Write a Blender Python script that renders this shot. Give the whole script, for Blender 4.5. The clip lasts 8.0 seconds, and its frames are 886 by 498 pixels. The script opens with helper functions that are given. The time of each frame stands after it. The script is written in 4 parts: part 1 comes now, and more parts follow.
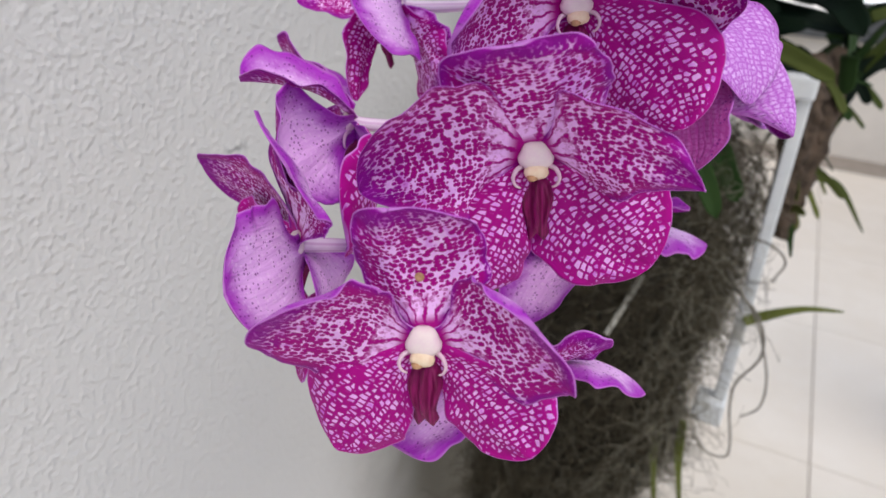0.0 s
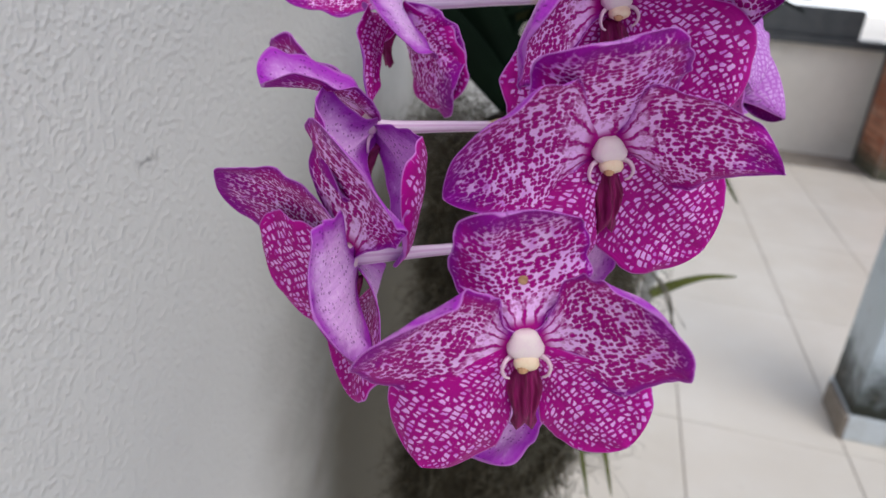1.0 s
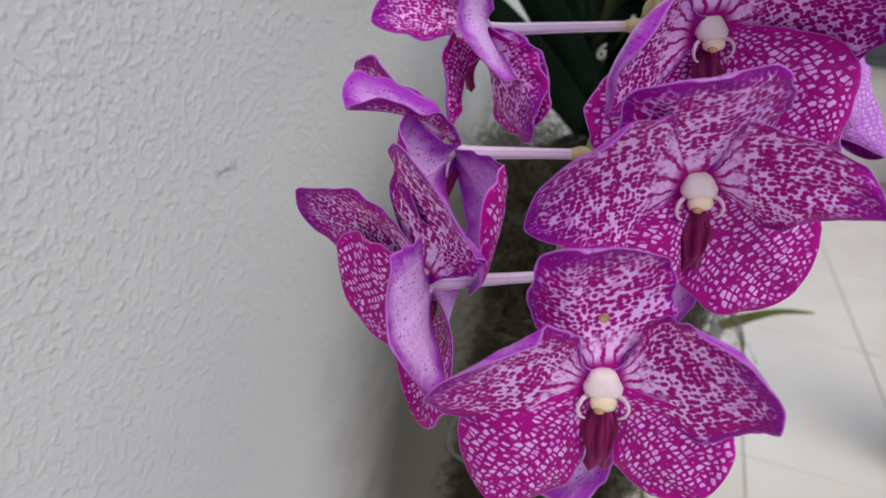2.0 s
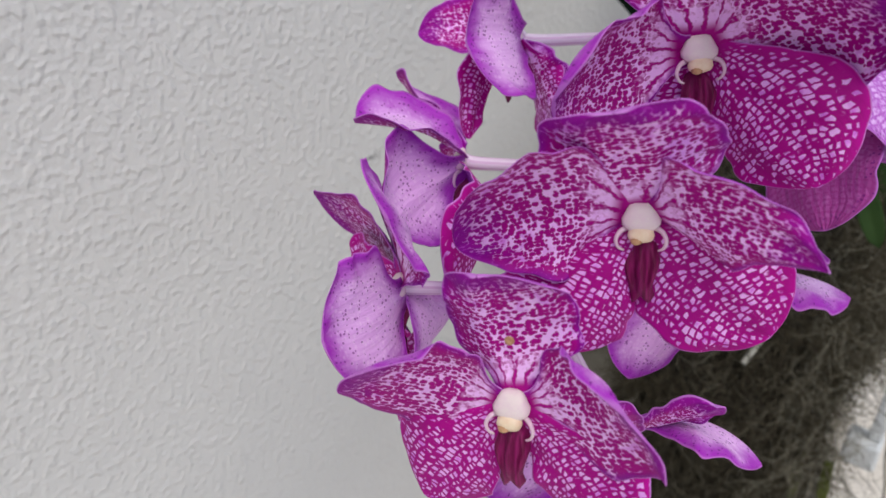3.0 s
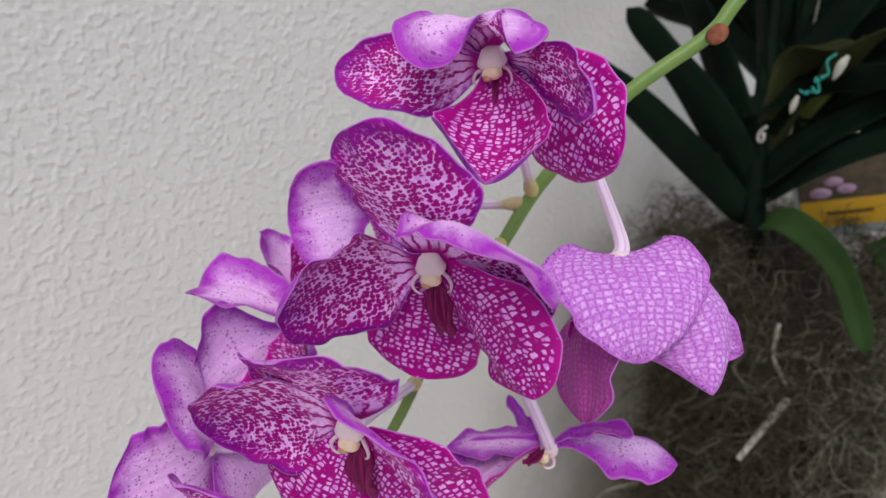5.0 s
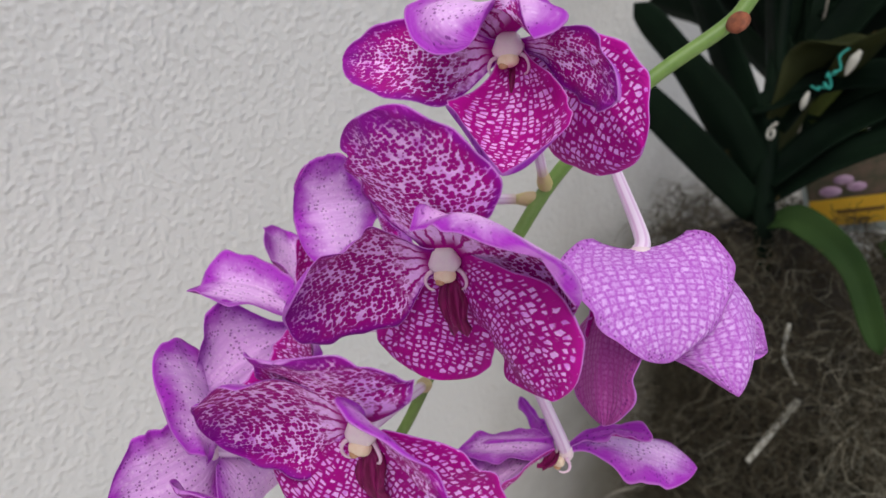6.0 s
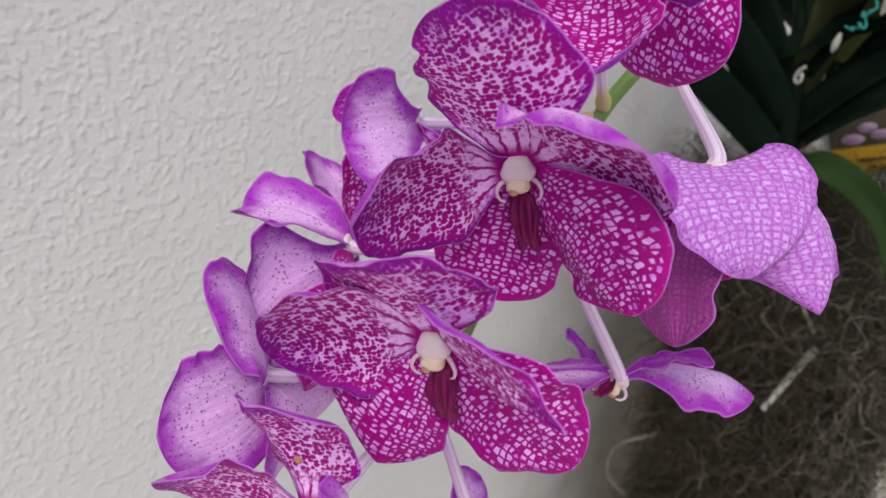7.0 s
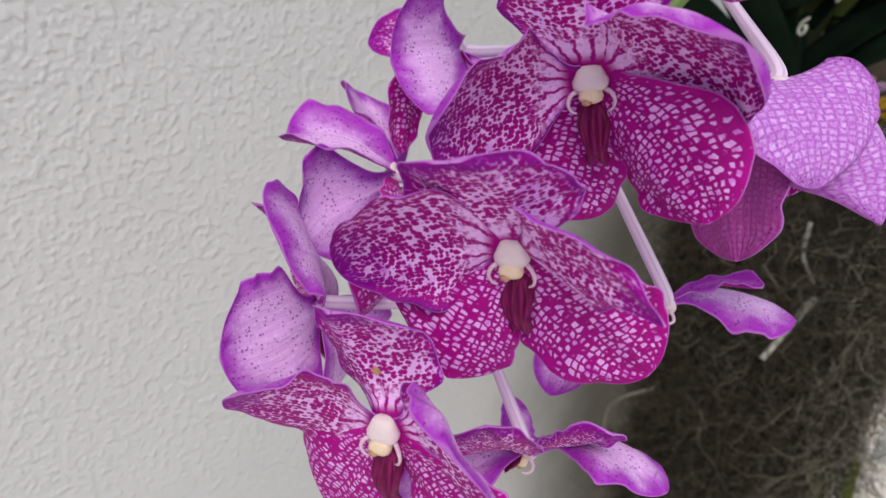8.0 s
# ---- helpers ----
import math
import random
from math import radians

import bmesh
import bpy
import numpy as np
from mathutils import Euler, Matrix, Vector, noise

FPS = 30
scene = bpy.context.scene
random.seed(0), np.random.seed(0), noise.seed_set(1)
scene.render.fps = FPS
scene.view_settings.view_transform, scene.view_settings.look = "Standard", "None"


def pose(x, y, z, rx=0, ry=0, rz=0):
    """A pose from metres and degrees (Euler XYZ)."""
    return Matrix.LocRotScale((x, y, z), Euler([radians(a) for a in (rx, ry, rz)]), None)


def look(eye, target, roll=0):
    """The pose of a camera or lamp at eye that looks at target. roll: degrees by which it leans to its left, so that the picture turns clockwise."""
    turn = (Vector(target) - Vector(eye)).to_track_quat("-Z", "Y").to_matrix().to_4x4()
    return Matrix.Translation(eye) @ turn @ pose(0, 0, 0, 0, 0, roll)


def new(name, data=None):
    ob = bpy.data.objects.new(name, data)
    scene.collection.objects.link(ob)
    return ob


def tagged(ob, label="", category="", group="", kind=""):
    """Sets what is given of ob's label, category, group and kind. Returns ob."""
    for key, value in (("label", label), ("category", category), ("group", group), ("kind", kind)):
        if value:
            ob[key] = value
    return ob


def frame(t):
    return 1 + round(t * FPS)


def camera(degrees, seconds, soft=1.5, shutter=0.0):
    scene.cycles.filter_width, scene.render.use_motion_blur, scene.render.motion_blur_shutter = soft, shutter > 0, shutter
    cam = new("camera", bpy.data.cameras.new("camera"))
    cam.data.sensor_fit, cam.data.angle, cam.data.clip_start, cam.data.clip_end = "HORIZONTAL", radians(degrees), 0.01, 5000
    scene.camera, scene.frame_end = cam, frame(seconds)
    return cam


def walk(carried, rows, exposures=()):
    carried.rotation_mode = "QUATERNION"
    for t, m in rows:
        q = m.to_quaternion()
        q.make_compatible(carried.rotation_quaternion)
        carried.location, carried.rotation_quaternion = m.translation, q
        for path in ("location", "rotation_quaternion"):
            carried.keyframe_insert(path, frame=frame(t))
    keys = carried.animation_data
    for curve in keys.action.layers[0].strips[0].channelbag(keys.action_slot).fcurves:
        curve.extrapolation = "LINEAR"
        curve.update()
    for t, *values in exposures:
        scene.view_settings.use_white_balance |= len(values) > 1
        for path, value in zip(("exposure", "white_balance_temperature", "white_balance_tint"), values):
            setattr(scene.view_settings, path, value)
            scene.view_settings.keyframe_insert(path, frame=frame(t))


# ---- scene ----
cam = camera(64.77, 8.0)
cam.data.dof.use_dof, cam.data.dof.focus_distance, cam.data.dof.aperture_fstop = True, 0.25, 12.0
PATH = [
    (0, (0.07185, 0.02779, 1.57295), (-0.31988, 0.85652, 1.17328), 4.930),
    (0.5, (0.04070, 0.01466, 1.57126), (-0.27305, 0.87594, 1.17156), 5.649),
    (1, (0.00148, 0.00760, 1.56746), (-0.20331, 0.90534, 1.17743), 5.120),
    (1.4, (-0.00682, 0.00691, 1.57149), (-0.16878, 0.91296, 1.18055), 5.932),
    (1.5, (-0.00925, 0.00632, 1.57179), (-0.18298, 0.91533, 1.19295), 5.222),
    (1.7, (-0.01365, 0.00692, 1.56774), (-0.22614, 0.91369, 1.20357), 5.373),
    (2.8, (0.05928, 0.03389, 1.58834), (-0.45525, 0.77410, 1.15550), 2.630),
    (3, (0.07645, 0.04493, 1.59190), (-0.47806, 0.76160, 1.16894), 2.547),
    (3.5, (0.11716, 0.07782, 1.60928), (-0.48193, 0.74684, 1.16939), 1.657),
    (4, (0.14554, 0.10228, 1.61916), (-0.50086, 0.73630, 1.19468), 0.276),
    (4.5, (0.16630, 0.11901, 1.63823), (-0.50745, 0.73106, 1.22415), -0.214),
    (5, (0.16870, 0.13515, 1.66387), (-0.51364, 0.74698, 1.26378), -0.518),
    (5.2, (0.17380, 0.13890, 1.66718), (-0.51440, 0.75289, 1.28067), -0.644),
    (6.3, (0.15316, 0.13453, 1.65295), (-0.52513, 0.74448, 1.24322), -0.530),
    (6.5, (0.15112, 0.13027, 1.65048), (-0.52517, 0.73455, 1.22918), -0.328),
    (7, (0.13680, 0.11899, 1.63571), (-0.51869, 0.73017, 1.19210), 0.267),
    (7.5, (0.14081, 0.11303, 1.62077), (-0.50917, 0.72846, 1.17493), 0.134),
    (8, (0.11982, 0.08971, 1.61558), (-0.49681, 0.71934, 1.14299), 0.913),
]
walk(cam, [(t, look(eye, target, roll)) for t, eye, target, roll in PATH],
     [(0, 0.12, 6500, 10), (0.5, 0.05, 6400, 10), (1.0, -0.06, 6350, 9), (1.5, -0.13, 6300, 9), (2.8, 0.0, 6450, 9), (5, 0.05, 6600, 8.5), (8, 0.07, 6580, 9.5)])

# ---- daylight of an open, bright patio under a white sky ----
world = bpy.data.worlds.new("sky")
scene.world = world
world.use_nodes = True
wn = world.node_tree
sky = wn.nodes.new("ShaderNodeTexSky")
sky.sky_type, sky.sun_disc = "NISHITA", False
sky.sun_elevation, sky.sun_rotation = radians(60), radians(132)
sky.air_density, sky.dust_density, sky.ozone_density = 1.0, 3.0, 1.0
wn.links.new(sky.outputs[0], wn.nodes["Background"].inputs[0])
wn.nodes["Background"].inputs[1].default_value = 0.12
sun = new("sun", bpy.data.lights.new("sun", "SUN"))
sun.data.energy, sun.data.angle, sun.data.color = 1.25, radians(45), (1.0, 1.0, 1.0)
sun.matrix_world = look((2.0, -1.8, 4.6), (0, 0, 0))


# ---- materials ----
class Mat:
    """A node material with short calls for its nodes."""

    def __init__(self, name, rough=0.5, metal=0.0, spec=0.5):
        self.m = bpy.data.materials.new(name)
        self.m.use_nodes = True
        self.t = self.m.node_tree
        self.b = self.t.nodes["Principled BSDF"]
        self.set(self.b, "Roughness", rough)
        self.set(self.b, "Metallic", metal)
        self.set(self.b, "Specular IOR Level", spec)

    def set(self, node, key, value):
        s = node.inputs[key]
        if isinstance(value, bpy.types.NodeSocket):
            self.t.links.new(value, s)
        elif isinstance(value, tuple) and len(value) == 3 and s.type == "RGBA":
            s.default_value = (*value, 1)
        else:
            s.default_value = value

    def node(self, kind, out=0, props=None, **inputs):
        n = self.t.nodes.new("ShaderNode" + kind)
        for k, v in (props or {}).items():
            if k == "operation":
                n.operation = v
            elif k == "feature":
                n.feature = v
            elif k == "data_type":
                n.data_type = v
            elif k == "uv_map":
                n.uv_map = v
            elif k == "interpolation_type":
                n.interpolation_type = v
            elif k == "blend_type":
                n.blend_type = v
            elif k == "noise_dimensions":
                n.noise_dimensions = v
        for k, v in inputs.items():
            self.set(n, int(k[1:]) if k[0] == "_" else k.replace("_", " "), v)
        return n.outputs[out]

    def math(self, op, a, b=0.0, c=0.0):
        return self.node("Math", props={"operation": op}, _0=a, _1=b, _2=c)

    def mix(self, f, a, b):
        return self.node("Mix", 2, {"data_type": "RGBA"}, _0=f, _6=a, _7=b)

    def step(self, x, lo, hi, a=0.0, b=1.0):
        return self.node("MapRange", props={"interpolation_type": "SMOOTHSTEP"}, _0=x, _1=lo, _2=hi, _3=a, _4=b)

    def noise(self, vec, scale, detail=3.0, rough=0.5, out=0):
        return self.node("TexNoise", out, Vector=vec, Scale=scale, Detail=detail, Roughness=rough)

    def voronoi(self, vec, scale, feature="F1", out=0, rnd=1.0):
        return self.node("TexVoronoi", out, {"feature": feature}, Vector=vec, Scale=scale, Randomness=rnd)

    def ramp(self, x, *stops):
        n = self.t.nodes.new("ShaderNodeValToRGB")
        el = n.color_ramp.elements
        el[0].position, el[0].color = stops[0][0], (*stops[0][1], 1)
        el[1].position, el[1].color = stops[-1][0], (*stops[-1][1], 1)
        for p, col in stops[1:-1]:
            e = el.new(p)
            e.color = (*col, 1)
        self.set(n, 0, x)
        return n.outputs[0]

    def object(self):
        return self.node("TexCoord", 3)

    def world_pos(self):
        return self.node("NewGeometry", 0)

    def random(self):
        return self.node("ObjectInfo", 5)

    def bump(self, height, strength, distance):
        self.set(self.b, "Normal", self.node("Bump", Strength=strength, Distance=distance, Height=height))

    def color(self, value):
        self.set(self.b, "Base Color", value)
        return self


def tepal_coords(m):
    """Centimetres along and across a tepal, share of the length, place across (-1 to 1), centimetres from the rim."""
    cm = m.node("UVMap", props={"uv_map": "cm"})
    u = m.node("SeparateXYZ", 0, Vector=m.node("UVMap", props={"uv_map": "uv"}))
    v = u.node.outputs[1]
    rim = m.node("SeparateXYZ", 0, Vector=m.node("UVMap", props={"uv_map": "rim"}))
    seed = m.math("MULTIPLY", m.random(), 37.0)
    return cm, u, v, rim, seed


def moved_by(m, cm, seed, warp, wscale):
    shift = m.node("VectorMath", props={"operation": "SUBTRACT"}, _0=m.noise(cm, wscale, 2.0, out=1), _1=(0.5, 0.5, 0.5))
    return m.node("VectorMath", props={"operation": "MULTIPLY_ADD"}, _0=shift, _1=(warp, warp, 0), _2=cm)


def stretched(m, cm, seed, along, across, warp, wscale=5.0):
    scaled = m.node("VectorMath", props={"operation": "MULTIPLY"}, _0=moved_by(m, cm, seed, warp, wscale), _1=(along, across, 0))
    at = m.node("CombineXYZ", _0=seed, _1=m.math("MULTIPLY", seed, 1.7), _2=0.0)
    return m.node("VectorMath", props={"operation": "ADD"}, _0=scaled, _1=at)


def vein_coords(m, cm, v, seed, rows, columns, warp=0.10):
    """Rows along the tepal, columns that follow its veins as they fan out of the base."""
    p = m.node("SeparateXYZ", 0, Vector=moved_by(m, cm, seed, warp, 3.0))
    bend = m.math("MULTIPLY", m.math("MULTIPLY", v, v), -0.5)
    along = m.math("MULTIPLY", m.math("ADD", p, bend), rows)
    across = m.math("ADD", m.math("MULTIPLY", v, columns * 0.6), m.math("MULTIPLY", p.node.outputs[1], columns * 0.22))
    return m.node("CombineXYZ", _0=m.math("ADD", along, seed), _1=m.math("ADD", across, seed), _2=0.0)


DARK, RIM, NETTED = (0.38, 0.003, 0.22), (0.27, 0.004, 0.28), (0.45, 0.003, 0.265)
PALE, WHITE, MAUVE = (0.64, 0.150, 0.70), (0.90, 0.54, 0.95), (0.44, 0.016, 0.47)
EDGE = (0.62, 0.25, 0.70)


def tepal_front(name, net, along, across, cover=0.56):
    """Magenta marked with pale cells between its veins (net), or pale with magenta blotches that join towards the rim."""
    m = Mat(name, 0.55, spec=0.12)
    cm, u, v, rim, seed = tepal_coords(m)
    fine = m.noise(cm, 16.0, 2.0)
    coarse = m.noise(cm, 1.3, 2.0)
    vec = vein_coords(m, cm, v, seed, along, across, 0.16)
    ragged = m.math("MULTIPLY", m.math("SUBTRACT", m.noise(vec, 2.1, 2.0), 0.5), 0.16)
    if net:
        gap = m.voronoi(vec, 1.0, "DISTANCE_TO_EDGE", rnd=0.48)
        cell = m.node("SeparateXYZ", 0, Vector=m.voronoi(vec, 1.0, "F1", 1, rnd=0.48))
        size = m.math("ADD", gap, m.math("MULTIPLY", m.math("SUBTRACT", cell, 0.5), 0.15))
        size = m.math("ADD", size, m.math("MULTIPLY", m.math("SUBTRACT", coarse, 0.5), 0.16))
        size = m.math("ADD", size, m.math("MULTIPLY", ragged, 0.5))
        size = m.math("SUBTRACT", size, m.step(rim, 0.04, 0.55, 0.33, 0.20))
        pale = m.step(size, -0.03, 0.04)
        pale = m.math("MULTIPLY", pale, m.step(u, 0.05, 0.14))
        pale = m.math("MULTIPLY", pale, m.step(fine, 0.25, 0.5, 0.82, 1.0))
    else:
        dist = m.voronoi(vec, 1.0, rnd=0.62)
        patch = m.math("MULTIPLY", m.math("SUBTRACT", coarse, 0.5), 0.12)
        cut = m.math("ADD", m.math("ADD", patch, ragged), m.step(rim, 0.02, 0.95, cover + 0.14, cover))
        pale = m.step(m.math("SUBTRACT", dist, cut), -0.045, 0.045)
        # broken streaks that run out of the throat
        ray = m.math("SINE", m.math("ADD", m.math("MULTIPLY", v, 17.0), m.math("MULTIPLY", m.noise(cm, 3.0, 2.0), 5.0)))
        throat_part = m.step(m.math("ADD", u, m.math("MULTIPLY", m.math("SUBTRACT", m.noise(cm, 4.0, 2.0), 0.5), 0.3)), 0.14, 0.30, 1.0, 0.0)
        pale = m.math("ADD", m.math("MULTIPLY", pale, m.math("SUBTRACT", 1.0, throat_part)), m.math("MULTIPLY", throat_part, m.step(ray, -0.85, -0.35)))
        pale = m.math("MULTIPLY", pale, m.step(u, 0.06, 0.14, 0.0, 1.0))
    outer = m.step(m.math("ADD", rim, m.math("MULTIPLY", m.math("SUBTRACT", coarse, 0.5), 0.5)), 0.45, 0.03)
    tip = m.step(m.math("ADD", u, m.math("MULTIPLY", m.math("SUBTRACT", coarse, 0.5), 0.5)), 0.62, 1.0)
    if not net:
        outer = m.math("MAXIMUM", outer, tip)
        pale = m.math("MULTIPLY", pale, m.math("SUBTRACT", 1.0, m.math("MULTIPLY", tip, 0.40)))
    dark = m.mix(outer, DARK, NETTED if net else RIM)
    # the ground between the marks: lilac white by the throat, mauve and violet outwards
    milk = m.step(m.math("ADD", m.noise(cm, 2.2, 3.0), m.math("MULTIPLY", m.noise(vec, 0.6, 2.0), 0.6)), 0.50, 0.92)
    inner = m.step(u, 0.95, 0.30, 0.0, 0.25 if net else 0.9)
    light = m.mix(m.math("MULTIPLY", m.math("MAXIMUM", milk, inner), 0.75 if net else 1.0), PALE, WHITE)
    light = m.mix(m.math("MULTIPLY", m.step(m.math("ADD", m.math("SUBTRACT", rim, m.math("MULTIPLY", u, 0.35)), m.math("SUBTRACT", m.noise(cm, 5.0, 2.0), 0.5)), 0.50, -0.25), 0.35 if net else 0.95), light, MAUVE)
    col = m.mix(pale, dark, light)
    col = m.mix(m.step(rim, 0.055, 0.012, 0.0, 0.8), col, EDGE)
    m.color(col)
    m.bump(m.noise(stretched(m, cm, seed, 1.5, 9.0, 0.1), 1.0, 3.0), 0.5, 0.0008)
    return m.m


def tepal_back(name, faded, line_tone=(0.45, 0.11, 0.54), cell_tone=(0.79, 0.52, 0.88)):
    m = Mat(name, 0.55, spec=0.12)
    cm, u, v, rim, seed = tepal_coords(m)
    wash = m.noise(stretched(m, cm, seed, 0.9, 1.6, 0.2), 1.0, 4.0)
    vein = m.math("SINE", m.math("ADD", m.math("MULTIPLY", v, 44.0), m.math("MULTIPLY", m.noise(cm, 2.0, 2.0), 5.0)))
    mid = m.step(m.math("ADD", rim, m.math("MULTIPLY", m.math("SUBTRACT", wash, 0.5), 1.3)), 0.08, 1.45)
    if faded:
        # pale cells in files between the veins, parted by thin darker bars
        vec = vein_coords(m, cm, v, seed, 4.2, 6.4, 0.09)
        gap = m.voronoi(vec, 1.0, "DISTANCE_TO_EDGE", rnd=0.38)
        tone = m.node("SeparateXYZ", 0, Vector=m.voronoi(vec, 1.0, "F1", 1, rnd=0.55))
        line = m.step(m.math("ADD", gap, m.math("MULTIPLY", m.math("SUBTRACT", m.noise(cm, 9.0, 3.0), 0.5), 0.8)), -0.05, 0.42)
        body = m.mix(m.math("MULTIPLY", line, m.step(m.math("ADD", m.noise(cm, 1.5, 2.0), m.math("MULTIPLY", tone, 0.3)), 0.30, 0.95, 0.35, 0.85)), line_tone, cell_tone)
        body = m.mix(m.step(rim, 0.6, 0.05, 0.0, 0.6), body, line_tone)
        dots = m.math("MULTIPLY", m.step(m.voronoi(stretched(m, cm, seed, 5.5, 5.5, 0.1), 1.0), 0.20, 0.34, 0.75, 0.0), m.step(rim, 0.8, 0.25))
    else:
        body = m.mix(mid, (0.37, 0.030, 0.46), (0.77, 0.44, 0.82))
        fleck = m.voronoi(vein_coords(m, cm, v, seed, 5.5, 9.0, 0.12), 1.0, rnd=0.7)
        body = m.mix(m.math("MULTIPLY", m.step(fleck, 0.55, 0.10), m.math("MULTIPLY", mid, 0.55)), body, (0.88, 0.64, 0.90))
        body = m.mix(m.step(vein, 0.3, 1.0, 0.0, 0.12), body, (0.46, 0.12, 0.56))
        dist = m.voronoi(stretched(m, cm, seed, 5.4, 6.0, 0.1), 1.0, rnd=0.85)
        pick = m.step(m.noise(cm, 0.9, 2.0), 0.32, 0.60, 0.13, 0.29)
        dots = m.math("MULTIPLY", m.step(m.math("SUBTRACT", pick, dist), -0.06, 0.05), 0.72)
    body = m.mix(dots, body, (0.16, 0.012, 0.20))
    body = m.mix(m.step(rim, 0.10, 0.0), body, (0.50, 0.16, 0.56))
    m.color(body)
    fibre = m.noise(stretched(m, cm, seed, 1.5, 9.0, 0.1), 1.0, 3.0)
    m.bump(m.math("ADD", fibre, m.math("MULTIPLY", vein, 0.2 if faded else 0.1)), 0.6, 0.0008)
    return m.m


def grained(name, a, b, scale, rough=0.5, bump=0.0, depth=0.001, detail=4.0, spec=0.5, stain=None):
    """Two tones mixed by noise in metres, with a finer grain and relief."""
    m = Mat(name, rough, spec=spec)
    p = m.object()
    big, small = m.noise(p, scale, detail), m.noise(p, scale * 7, detail)
    col = m.mix(m.step(m.math("ADD", m.math("MULTIPLY", big, 0.7), m.math("MULTIPLY", small, 0.3)), 0.3, 0.7), a, b)
    if stain:
        col = m.mix(m.step(m.noise(p, scale * 0.35, 5.0, 0.7), 0.52, 0.72), col, stain)
    m.color(col)
    if bump:
        m.bump(small, bump, depth)
    return m.m


NET, SPOT = tepal_front("netted magenta tepal", True, 4.9, 6.9), tepal_front("spotted magenta tepal", False, 5.2, 12.8, 0.585)
DASH = tepal_front("dashed magenta tepal", False, 6.9, 9.8)
BACK, FADED = tepal_back("lilac tepal back", False), tepal_back("faded tepal back", True)
DEEP = tepal_back("deep pink tepal back", True, (0.38, 0.05, 0.28), (0.52, 0.15, 0.45))


def lip_material():
    m = Mat("dark crimson lip", 0.5, spec=0.2)
    p = m.object()
    streak = m.node("VectorMath", props={"operation": "MULTIPLY"}, _0=p, _1=(900.0, 60.0, 200.0))
    m.color(m.mix(m.step(m.noise(streak, 1.0, 3.0), 0.3, 0.7), (0.12, 0.004, 0.045), (0.27, 0.012, 0.12)))
    m.bump(m.noise(p, 900.0, 2.0), 0.3, 0.0004)
    return m.m


LIP = lip_material()
COLUMN = grained("waxy white column", (0.78, 0.60, 0.66), (0.82, 0.72, 0.68), 150.0, 0.45, 0.1, 0.0003)
LOBE = grained("pale pink side lobe", (0.74, 0.46, 0.62), (0.80, 0.62, 0.70), 200.0, 0.4, 0.1, 0.0003)
ANTHER = grained("cream anther cap", (0.80, 0.60, 0.40), (0.86, 0.72, 0.52), 400.0, 0.4, 0.1, 0.0003)
SCAR = grained("tan scar tissue", (0.42, 0.22, 0.10), (0.60, 0.36, 0.20), 500.0, 0.7, 0.3, 0.0003)
BROWN = grained("brown dried tissue", (0.13, 0.035, 0.014), (0.30, 0.085, 0.035), 300.0, 0.7, 0.3, 0.0004)


def pedicel_material():
    m = Mat("striped pale pedicel", 0.4, spec=0.4)
    uv = m.node("SeparateXYZ", 0, Vector=m.node("UVMap", props={"uv_map": "uv"})).node
    along, round_ = uv.outputs[0], uv.outputs[1]
    streak = m.step(m.math("SINE", m.math("MULTIPLY", round_, 37.7)), 0.1, 0.9)
    col = m.mix(m.math("MULTIPLY", streak, 0.45), (0.80, 0.66, 0.80), (0.52, 0.20, 0.48))
    col = m.mix(m.step(along, 0.84, 0.94), col, (0.50, 0.42, 0.20))
    m.color(col)
    return m.m


PEDICEL = pedicel_material()
KNOB = grained("yellow green knob", (0.48, 0.45, 0.15), (0.56, 0.42, 0.24), 90.0, 0.45, 0.1, 0.0003)
STEM = grained("fresh green stalk", (0.12, 0.225, 0.040), (0.17, 0.28, 0.06), 60.0, 0.4, 0.1, 0.0004)


def leaf_material(name, deep, fresh):
    m = Mat(name, 0.6, spec=0.05)
    p = m.object()
    uv = m.node("UVMap", props={"uv_map": "cm"})
    fibre = m.noise(stretched(m, uv, 0.0, 0.25, 9.0, 0.05), 1.0, 3.0)
    col = m.mix(m.step(m.noise(p, 14.0, 4.0), 0.3, 0.7), deep, fresh)
    col = m.mix(m.math("MULTIPLY", m.step(fibre, 0.4, 0.7), 0.35), col, deep)
    col = m.mix(m.step(m.noise(p, 45.0, 5.0, 0.7), 0.66, 0.76), col, (0.14, 0.10, 0.04))
    col = m.mix(m.step(m.random(), 0.2, 1.0, 0.0, 0.45), col, fresh)
    m.color(col)
    m.bump(fibre, 0.3, 0.0008)
    return m.m


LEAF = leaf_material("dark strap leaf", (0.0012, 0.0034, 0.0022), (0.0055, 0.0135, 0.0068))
FRESH = leaf_material("mid green leaf", (0.011, 0.026, 0.008), (0.028, 0.056, 0.016))
SPRIG = leaf_material("yellow green sprig", (0.07, 0.085, 0.02), (0.13, 0.15, 0.04))
DULL = leaf_material("dull olive leaf", (0.014, 0.018, 0.006), (0.034, 0.038, 0.014))
OLIVE = leaf_material("olive leaf", (0.04, 0.055, 0.012), (0.075, 0.09, 0.025))


WALL_X = -0.391


